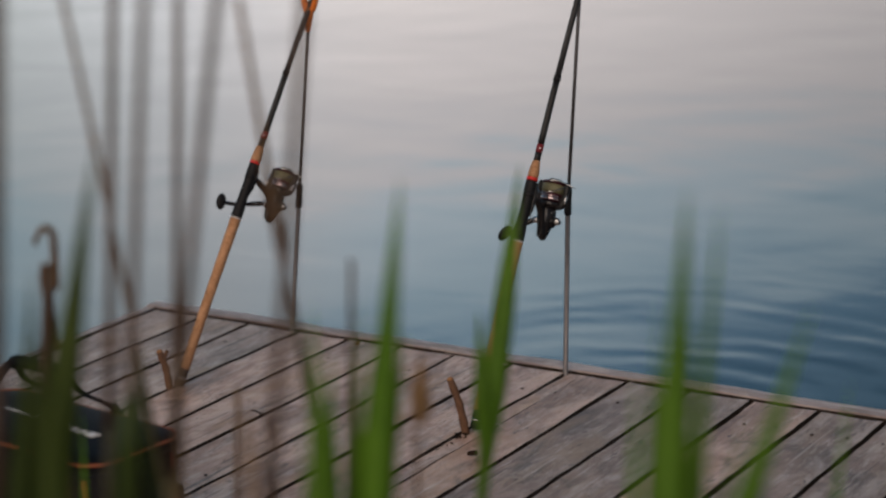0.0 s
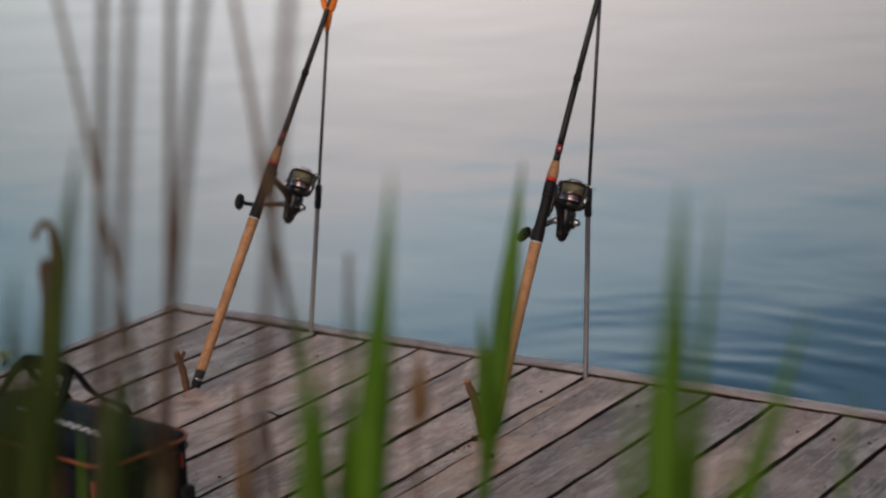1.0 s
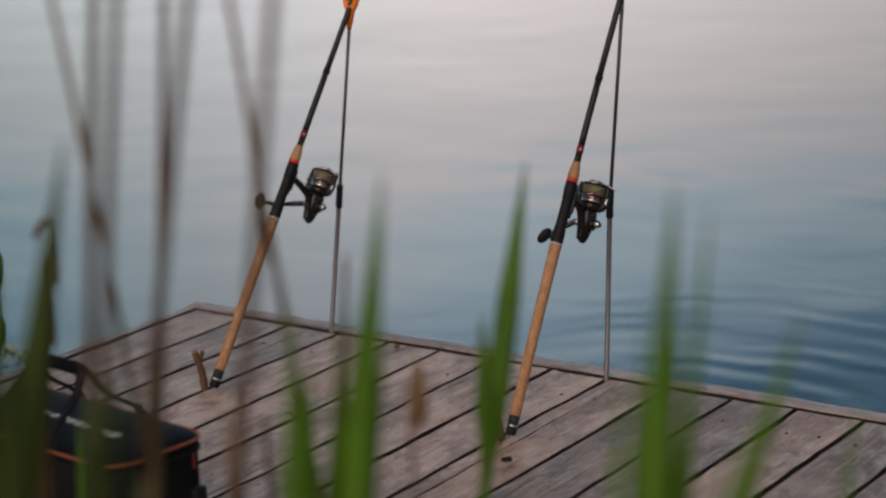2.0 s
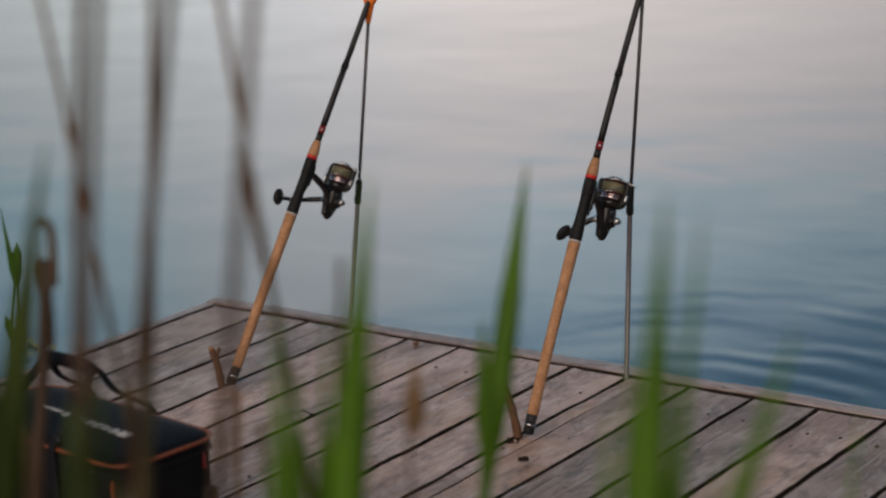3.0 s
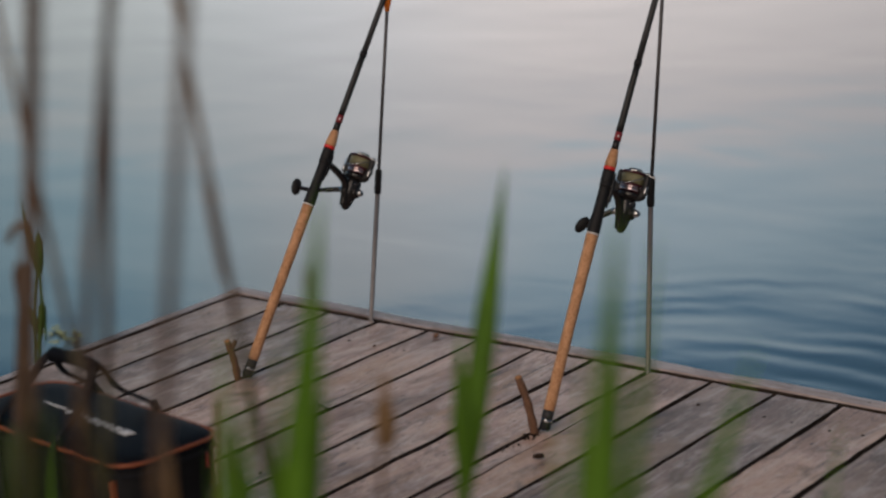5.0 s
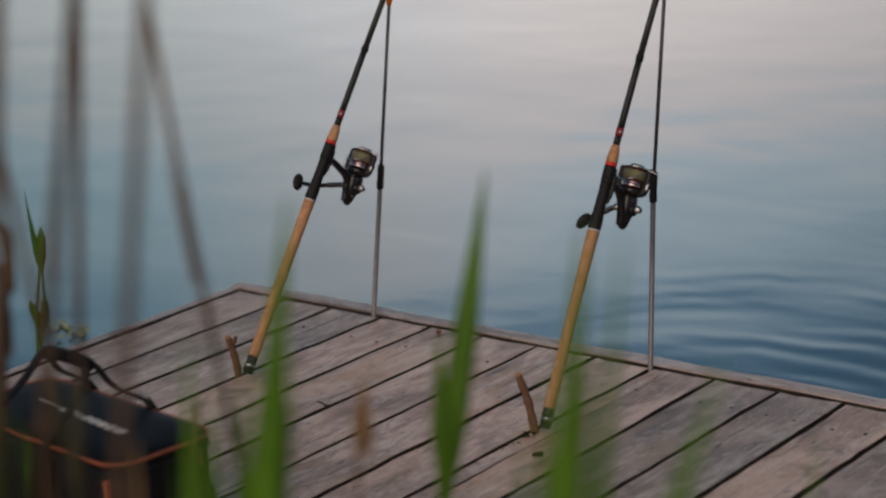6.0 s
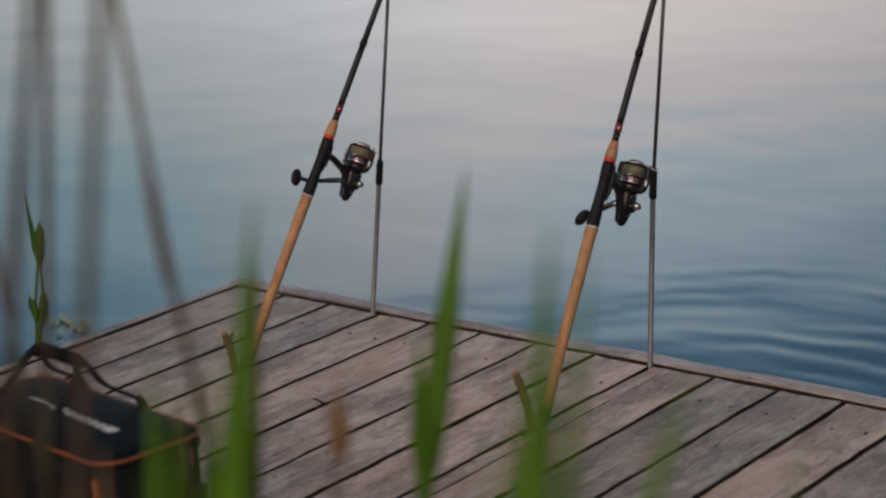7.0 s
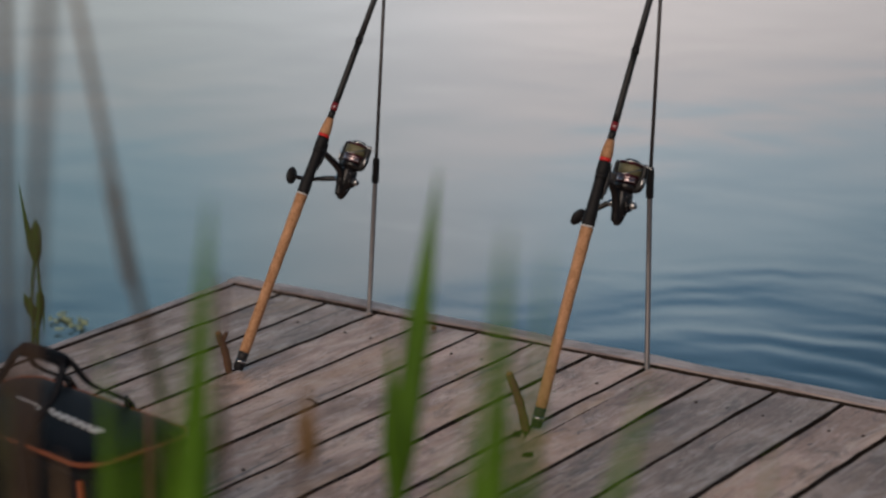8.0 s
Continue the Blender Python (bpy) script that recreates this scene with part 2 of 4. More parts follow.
steel_dark = noisy("stained_steel", (0.06, 0.055, 0.057), (0.13, 0.12, 0.122), 60, (1, 1, 0.15), 0.5, 0.6, bump=0.05)
chrome = noisy("bright_metal", (0.32, 0.32, 0.33), (0.5, 0.5, 0.51), 70, rough=0.25, metal=1.0, bump=0.02)
gunmetal = noisy("gunmetal", (0.008, 0.0075, 0.008), (0.018, 0.016, 0.017), 60, spec=0.5, rough=0.2, metal=0.2, bump=0.03)
rose_metal = noisy("pale_rose_metal", (0.42, 0.33, 0.35), (0.62, 0.50, 0.52), 60, rough=0.22, metal=0.95, bump=0.03)
plum = noisy("plum_metal", (0.07, 0.018, 0.03), (0.13, 0.035, 0.05), 60, rough=0.3, metal=0.7, bump=0.03)
line_m = noisy("olive_line", (0.11, 0.105, 0.055), (0.19, 0.175, 0.095), 250, (1, 1, 8), 0.5, bump=0.3)
orange = noisy("orange_plastic", (0.75, 0.17, 0.015), (0.9, 0.25, 0.03), 25, rough=0.42, bump=0.03)
piping_m = noisy("orange_piping", (0.20, 0.050, 0.016), (0.32, 0.084, 0.028), 180, rough=0.6, bump=0.2)
fabric = noisy("navy_fabric", (0.0022, 0.0026, 0.0045), (0.0048, 0.0058, 0.009), 14, rough=0.7, bump=0.15, fine=40, spec=0.1)
fabric_dark = noisy("black_fabric", (0.006, 0.006, 0.007), (0.014, 0.014, 0.016), 14, rough=0.85, bump=0.3, fine=40, spec=0.08)
webbing = noisy("black_webbing", (0.008, 0.009, 0.012), (0.016, 0.017, 0.022), 200, (1, 1, 1), 0.8, bump=0.4, spec=0.1)
bark = noisy("twig_bark", (0.075, 0.036, 0.020), (0.170, 0.084, 0.046), 40, (1, 1, 0.3), 0.85, bump=0.6)
dark_bark = noisy("damp_dark_bark", (0.012, 0.008, 0.006), (0.03, 0.019, 0.014), 60, rough=0.85, bump=0.5, spec=0.1)
bare = noisy("bare_twig_wood", (0.26, 0.12, 0.05), (0.36, 0.18, 0.08), 40, (1, 1, 0.3), 0.8, bump=0.4)
shore = noisy("shore_soil", (0.035, 0.03, 0.02), (0.085, 0.075, 0.045), 3, rough=0.95, bump=0.8, fine=12)
# near-black for board sides: packed dirt plus the shade inside the gaps
grime_shade = noisy("dirt_shade_board_edge", (0.019, 0.014, 0.012), (0.044, 0.034, 0.029), 30, rough=0.95, bump=0.4, spec=0.05)
rusty = noisy("nail_head", (0.02, 0.014, 0.012), (0.05, 0.03, 0.025), 90, rough=0.8, metal=0.2, bump=0.1)


def leaf_material(name, dark, light, vary, through_light):
    m = noisy(name, dark, light, 9, (4, 4, 0.4), 0.5, bump=0.2, fine=9, spec=0.35, vary=vary)
    n, l = m.node_tree.nodes, m.node_tree.links
    b = n["Principled BSDF"]
    tr = n.new("ShaderNodeBsdfTranslucent")
    src = b.inputs["Base Color"].links[0].from_socket
    l.new(src, tr.inputs["Color"])
    mx = n.new("ShaderNodeMixShader"); mx.inputs[0].default_value = through_light
    l.new(b.outputs[0], mx.inputs[1]); l.new(tr.outputs[0], mx.inputs[2])
    l.new(mx.outputs[0], n["Material Output"].inputs["Surface"])
    return m


green = leaf_material("green_reed_leaf", (0.062, 0.148, 0.008), (0.125, 0.265, 0.016), 0.2, 0.35)
olive = leaf_material("olive_reed_leaf", (0.026, 0.046, 0.006), (0.056, 0.082, 0.012), 0.2, 0.16)
straw = leaf_material("dry_reed_straw", (0.10, 0.055, 0.026), (0.19, 0.115, 0.058), 0.2, 0.1)
brown_reed = leaf_material("brown_reed_stem", (0.052, 0.031, 0.020), (0.110, 0.068, 0.045), 0.25, 0.10)

olive_brown = leaf_material("olive_brown_stem", (0.034, 0.030, 0.012), (0.072, 0.062, 0.026), 0.2, 0.08)
tan_leaf = leaf_material("tan_dry_leaf", (0.25, 0.150, 0.072), (0.39, 0.245, 0.128), 0.1, 0.3)
sheath_brown = leaf_material("dry_leaf_sheath", (0.075, 0.038, 0.021), (0.15, 0.082, 0.046), 0.1, 0.12)

def water_material():
    m, n, l, b = material("lake_water", 0.06, 0.0, 0.5)
    b.inputs["Base Color"].default_value = (0.012, 0.03, 0.04, 1)
    b.inputs["IOR"].default_value = 1.33
    geo = n.new("ShaderNodeNewGeometry")

    def tex(k, scale, detail, rot=0.0, dist=0.3):
        mp = n.new("ShaderNodeMapping"); mp.inputs["Scale"].default_value = k; mp.inputs["Rotation"].default_value = (0, 0, radians(rot))
        l.new(geo.outputs["Position"], mp.inputs["Vector"])
        t = n.new("ShaderNodeTexNoise")
        t.inputs["Scale"].default_value, t.inputs["Detail"].default_value = scale, detail
        t.inputs["Distortion"].default_value = dist
        l.new(mp.outputs[0], t.inputs["Vector"])
        return t.outputs[0]

    def scaled(src, k):
        q = n.new("ShaderNodeMath"); q.operation = 'MULTIPLY'; q.inputs[1].default_value = k
        l.new(src, q.inputs[0]); return q.outputs[0]

    def add(a, c):
        q = n.new("ShaderNodeMath"); q.operation = 'ADD'; l.new(a, q.inputs[0]); l.new(c, q.inputs[1]); return q.outputs[0]

    swell = scaled(tex((1, 1, 1), 0.7, 2, 37), 0.013)
    chop = scaled(tex((0.45, 1.0, 1), 2.6, 2, 37), 0.0024)
    fine = scaled(tex((0.6, 1.0, 1), 12, 2, 37), 0.0003)
    # ring ripples that spread from one spot off the deck's edge
    sub = n.new("ShaderNodeVectorMath"); sub.operation = 'SUBTRACT'; sub.inputs[1].default_value = (RING[0], RING[1], 0)
    flat = n.new("ShaderNodeVectorMath"); flat.operation = 'MULTIPLY'; flat.inputs[1].default_value = (1, 1, 0)
    l.new(geo.outputs["Position"], sub.inputs[0]); l.new(sub.outputs[0], flat.inputs[0])
    dist = n.new("ShaderNodeVectorMath"); dist.operation = 'LENGTH'; l.new(flat.outputs[0], dist.inputs[0])
    wob = add(dist.outputs["Value"], scaled(tex((1, 1, 1), 1.5, 3), 0.34))
    si = n.new("ShaderNodeMath"); si.operation = 'SINE'; l.new(scaled(wob, 2 * math.pi / 0.15), si.inputs[0])
    fade = n.new("ShaderNodeMapRange"); fade.interpolation_type = 'SMOOTHSTEP'
    fade.inputs["From Min"].default_value, fade.inputs["From Max"].default_value = 0.6, 1.7
    fade.inputs["To Min"].default_value, fade.inputs["To Max"].default_value = 0.00042, 0.0
    l.new(dist.outputs["Value"], fade.inputs["Value"])
    grow = n.new("ShaderNodeMapRange"); grow.interpolation_type = 'SMOOTHSTEP'
    grow.inputs["From Min"].default_value, grow.inputs["From Max"].default_value = 0.1, 0.5
    l.new(dist.outputs["Value"], grow.inputs["Value"])
    held = n.new("ShaderNodeMath"); held.operation = 'MULTIPLY'
    l.new(si.outputs[0], held.inputs[0]); l.new(grow.outputs[0], held.inputs[1])
    broken = n.new("ShaderNodeMapRange"); broken.interpolation_type = 'SMOOTHSTEP'
    broken.inputs["From Min"].default_value, broken.inputs["From Max"].default_value = 0.30, 0.56
    l.new(tex((0.6, 1, 1), 2.2, 2, 37), broken.inputs["Value"])
    part_held = n.new("ShaderNodeMath"); part_held.operation = 'MULTIPLY'
    l.new(held.outputs[0], part_held.inputs[0]); l.new(broken.outputs[0], part_held.inputs[1])
    along = n.new("ShaderNodeVectorMath"); along.operation = 'DOT_PRODUCT'; along.inputs[1].default_value = (0.83, 0.56, 0)
    l.new(geo.outputs["Position"], along.inputs[0])
    open_side = n.new("ShaderNodeMapRange"); open_side.interpolation_type = 'SMOOTHSTEP'
    open_side.inputs["From Min"].default_value, open_side.inputs["From Max"].default_value = 0.75, 1.35
    open_side.inputs["To Min"].default_value = 0.05
    l.new(along.outputs["Value"], open_side.inputs["Value"])
    sided = n.new("ShaderNodeMath"); sided.operation = 'MULTIPLY'
    l.new(part_held.outputs[0], sided.inputs[0]); l.new(open_side.outputs[0], sided.inputs[1])
    rings = n.new("ShaderNodeMath"); rings.operation = 'MULTIPLY'
    l.new(sided.outputs[0], rings.inputs[0]); l.new(fade.outputs[0], rings.inputs[1])
    h = add(add(swell, chop), add(fine, rings.outputs[0]))
    bp = n.new("ShaderNodeBump"); bp.inputs["Strength"].default_value = 1.0; bp.inputs["Distance"].default_value = 1.0
    l.new(h, bp.inputs["Height"]); l.new(bp.outputs[0], b.inputs["Normal"])
    return m


RING = (0.88, 0.62)
water_m = water_material()


# ---------------------------------------------------------------- mesh helpers
def mesh_of(name, bm, mat, smooth=True):
    bmesh.ops.recalc_face_normals(bm, faces=bm.faces)
    me = bpy.data.meshes.new(name)
    bm.to_mesh(me); bm.free()
    me.materials.append(mat)
    if smooth:
        me.shade_smooth()
    return me


def part(name, bm, mat, parent=None, label="", smooth=True):
    ob = new(name, mesh_of(name, bm, mat, smooth))
    if parent:
        ob.parent = parent
    if label:
        tagged(ob, label)
    return ob


def thing(name, label, category, group="", kind="", at=None):
    ob = new(name)
    ob.empty_display_size = 0.05
    if at:
        ob.matrix_world = at
    return tagged(ob, label, category, group, kind)


def ring_frame(d):
    d = Vector(d).normalized()
    s = d.cross(Vector((0, 0, 1)) if abs(d.z) < 0.95 else Vector((0, 1, 0))).normalized()
    return s, s.cross(d)


def tube(points, radii, seg=12, bm=None, closed=False):
    """A tube along points with a radius at each."""
    bm = bm or bmesh.new()
    pts = [Vector(p) for p in points]
    if not isinstance(radii, (list, tuple)):
        radii = [radii] * len(pts)
    n = len(pts)
    side, rings = None, []
    for i, p in enumerate(pts):
        if closed:
            d = pts[(i + 1) % n] - pts[i - 1]
        else:
            d = pts[min(i + 1, n - 1)] - pts[max(i - 1, 0)]
        d.normalize()
        if side is None:
            side = ring_frame(d)[0]
        side = (side - d * side.dot(d)).normalized()
        up = d.cross(side)
        rings.append([bm.verts.new(p + (side * math.cos(a) + up * math.sin(a)) * radii[i])
                      for a in (2 * math.pi * j / seg for j in range(seg))])
    for i in range(n if closed else n - 1):
        r, q = rings[i], rings[(i + 1) % n]
        for j in range(seg):
            bm.faces.new((r[j], r[(j + 1) % seg], q[(j + 1) % seg], q[j]))
    if not closed:
        bm.faces.new(rings[0][::-1]); bm.faces.new(rings[-1])
    return bm


def smooth_path(points, steps=6):
    """A Catmull-Rom curve through points."""
    p = [Vector(q) for q in points]
    p = [p[0] * 2 - p[1]] + p + [p[-1] * 2 - p[-2]]
    out = []
    for i in range(1, len(p) - 2):
        for k in range(steps):
            t = k / steps
            a, b, c, d = p[i - 1], p[i], p[i + 1], p[i + 2]
            out.append(0.5 * (2 * b + (c - a) * t + (2 * a - 5 * b + 4 * c - d) * t * t + (3 * b - a - 3 * c + d) * t ** 3))
    return out + [p[-2]]


def box(x0, x1, y0, y1, z0, z1, bevel=0.003, seg=2):
    bm = bmesh.new()
    bmesh.ops.create_cube(bm, size=1, matrix=Matrix.Translation(((x0 + x1) / 2, (y0 + y1) / 2, (z0 + z1) / 2)) @ Matrix.Diagonal((x1 - x0, y1 - y0, z1 - z0, 1)))
    if bevel:
        bmesh.ops.bevel(bm, geom=bm.edges[:], offset=bevel, segments=seg, affect='EDGES', profile=0.6)
    return bm


def lathe(profile, seg=24, m=None):
    """Turned about z from (radius, height) pairs."""
    return_bm = tube([(0, 0, z) for r, z in profile], [max(r, 0.0003) for r, z in profile], seg)
    if m:
        return_bm.transform(m)
    return return_bm


def ball(c, r, scale=(1, 1, 1), m=None):
    bm = bmesh.new()
    bmesh.ops.create_uvsphere(bm, u_segments=14, v_segments=9, radius=r, matrix=Matrix.Translation(c) @ Matrix.Diagonal((*scale, 1)))
    if m:
        bm.transform(m)
    return bm


# ---------------------------------------------------------------- water and shore
WATER_Z = -0.36


def sheet(xs, ys, height):
    bm = bmesh.new()
    rows = [[bm.verts.new((x, y, height(x, y))) for x in xs] for y in ys]
    for j in range(len(ys) - 1):
        for i in range(len(xs) - 1):
            bm.faces.new((rows[j][i], rows[j][i + 1], rows[j + 1][i + 1], rows[j + 1][i]))
    return bm


water = part("water", sheet([-2500, -40, 0, 40, 2500], [-3.2, -1.5, 0, 20, 60, 2500], lambda x, y: WATER_Z), water_m)
tagged(water, "calm blue-grey lake water with soft ripples at dusk", "water", kind="structure")


def shore_height(x, y):
    h = -0.29 + 0.03 * noise.noise(Vector((x * 1.3, y * 1.3, 0))) + 0.015 * noise.noise(Vector((x * 6, y * 6, 3)))
    edge = -2.05 + 0.32 * noise.noise(Vector((x * 0.55, 4.2, 0))) + 0.10 * noise.noise(Vector((x * 2.1, 1.7, 0)))
    if y > edge:
        h -= 0.5 * (y - edge)
    return max(h, -1.3) if abs(x) < 60 and y > -60 else -0.3


xs = [-2500, -300, -60] + [-8 + 0.16 * i for i in range(101)] + [60, 300, 2500]
ys = [-2500, -300, -60, -20] + [-8 + 0.5 * i for i in range(10)] + [-3.2 + 0.1 * i for i in range(26)] + [0, 3, 40, 2500]
ground = part("ground", sheet(xs, ys, shore_height), shore)
tagged(ground, "dark damp soil of the lake shore under the reeds", "ground", kind="structure")

# ---------------------------------------------------------------- the deck
GAP = 0.0116
dock = thing("dock", "weathered grey-brown wooden fishing dock over the lake", "dock", kind="structure")


def dirty_shaded_sides(ob):
    """Paint the gaps' shade, with packed dirt, into the narrow faces between boards."""
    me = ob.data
    me.materials.append(grime_shade)
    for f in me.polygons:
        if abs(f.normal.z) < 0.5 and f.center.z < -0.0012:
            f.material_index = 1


def plank_mesh(width, length, seed, worn=0.0028):
    """A board along -y from the origin, slightly uneven on top, with worn, wavering edges."""
    rnd = random.Random(seed)
    bm = bmesh.new()
    nx, ny, th = 4, 40, 0.046
    top, bot = [], []
    for j in range(ny + 1):
        y = -length * j / ny
        row, low = [], []
        for i in range(nx + 1):
            u = i / nx
            cup = -0.0012 * (1 - (2 * u - 1) ** 2)
            x = (u - 0.5) * width
            if i in (0, nx):
                x += 0.0030 * noise.noise(Vector((seed * 3.7 + i, y * 9, 0.5))) + 0.0022 * noise.noise(Vector((seed * 5.1 + i, y * 38, 2.5)))
            end = 0.004 * noise.noise(Vector((seed * 2.3, u * 3, 7.5))) if j == 0 else 0.0
            z = cup + 0.0016 * noise.noise(Vector((seed * 1.9 + u * 2, y * 4, 4.5))) + (rnd.random() - 0.5) * 0.0006
            row.append(bm.verts.new((x, y + end, z)))
            low.append(bm.verts.new((x, y + end, -th)))
        top.append(row); bot.append(low)
    for j in range(ny):
        for i in range(nx):
            bm.faces.new((top[j][i], top[j + 1][i], top[j + 1][i + 1], top[j][i + 1]))
            bm.faces.new((bot[j][i], bot[j][i + 1], bot[j + 1][i + 1], bot[j + 1][i]))
        bm.faces.new((top[j][0], bot[j][0], bot[j + 1][0], top[j + 1][0]))
        bm.faces.new((top[j][nx], top[j + 1][nx], bot[j + 1][nx], bot[j][nx]))
    for j in (0, ny):
        for i in range(nx):
            bm.faces.new((top[j][i], top[j][i + 1], bot[j][i + 1], bot[j][i]))
    rim = [e for e in bm.edges if e.is_manifold and e.calc_face_angle(0) > 0.9 and min(v.co.z for v in e.verts) > -0.01]
    bmesh.ops.bevel(bm, geom=rim, offset=worn, segments=2, affect='EDGES')
    return bm


def edge_board_mesh(length, width, seed):
    """A board along x from the origin, its outer edge broken and uneven."""
    bm = bmesh.new()
    n, th = 90, 0.14
    rings = []
    for i in range(n + 1):
        x = length * i / n
        far = width + 0.006 * noise.noise(Vector((x * 3.1, seed, 0))) + 0.004 * noise.noise(Vector((x * 13, seed, 2)))
        near = 0.002 * noise.noise(Vector((x * 11, seed, 5)))
        z = 0.0022 * noise.noise(Vector((x * 5, seed, 8)))
        prof = [(near, -th), (near, z - 0.003), (near + 0.003, z), (far * 0.55, z + 0.001), (far - 0.005, z - 0.001), (far, z - 0.006), (far, -th)]
        rings.append([bm.verts.new((x, py, pz)) for py, pz in prof])
    for a, b in zip(rings, rings[1:]):
        for j in range(7):
            bm.faces.new((a[j], a[(j + 1) % 7], b[(j + 1) % 7], b[j]))
    bm.faces.new(rings[0]); bm.faces.new(rings[-1][::-1])
    return bm


JOINTS = [-0.004, 0.140, 0.278, 0.419, 0.559, 0.699, 0.841, 0.982, 1.117, 1.261, 1.402, 1.541, 1.680, 1.818, 1.958, 2.098, 2.238, 2.378]
DEPTH = 1.62
SPLIT = 1.1565
for k in range(17):
    a, b = JOINTS[k] + GAP / 2, JOINTS[k + 1] - GAP / 2
    # one board has split along its grain
    runs = [(a, SPLIT - 0.0008), (SPLIT + 0.0008, b)] if a < SPLIT < b else [(a, b)]
    lift = random.uniform(-0.0012, 0.0012)
    for q, (a, b) in enumerate(runs):
        ob = part("plank", plank_mesh(b - a, DEPTH, k + 40 * q, 0.0012 if len(runs) > 1 else 0.0028), wood_grey if k in (0, 1, 2, 9, 10, 12, 13, 14, 15, 16) else wood_y, dock, smooth=False)
        dirty_shaded_sides(ob)
        ob.location = ((a + b) / 2, -0.003 - 0.0095 * (a + b) / 2, lift)
ob = part("edge_board", edge_board_mesh(2.45, 0.048, 3.3), wood_x, dock, smooth=False)
dirty_shaded_sides(ob)
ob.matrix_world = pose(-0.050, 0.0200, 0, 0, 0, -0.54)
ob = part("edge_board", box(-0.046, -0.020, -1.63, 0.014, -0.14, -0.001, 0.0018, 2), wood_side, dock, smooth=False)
dirty_shaded_sides(ob)
# two nails at each joist on every board
for k in range(17):
    a, b = JOINTS[k], JOINTS[k + 1]
    for y in (-0.140, -0.82):
        for u in (0.27, 0.76):
            if k < 9 and random.random() < 0.55:
                continue
            x = a + (b - a) * u + random.uniform(-0.006, 0.006)
            nail = part("nail", lathe([(0.0015, -0.02), (0.0015, -0.002), (0.0036, -0.001), (0.0032, 0.0006), (0.001, 0.001)], 9), rusty, dock)
            nail.location = (x, y + random.uniform(-0.006, 0.006), 0.0)
# joists carry the same painted shade below the gaps
for y in (-0.12, -0.8, -1.5):
    part("joist", box(-0.006, 2.38, y - 0.03, y + 0.03, -0.15, -0.050, 0.004), grime_shade, dock, smooth=False)
for x in (0.03, 1.2, 2.33):
    for y in (-0.05, -1.45):
        part("post", tube([(x, y, -1.4), (x, y, -0.05)], 0.05, 14), wood_y, dock)


# ---------------------------------------------------------------- rods and bank sticks
def between(a, b):
    """A frame at a whose z runs to b."""
    a, b = Vector(a), Vector(b)
    z = (b - a).normalized()
    x = Vector((-1, 0, 0)); x = (x - z * x.dot(z)).normalized()
    y = z.cross(x)
    return Matrix.Translation(a) @ Matrix((x, y, z)).transposed().to_4x4()


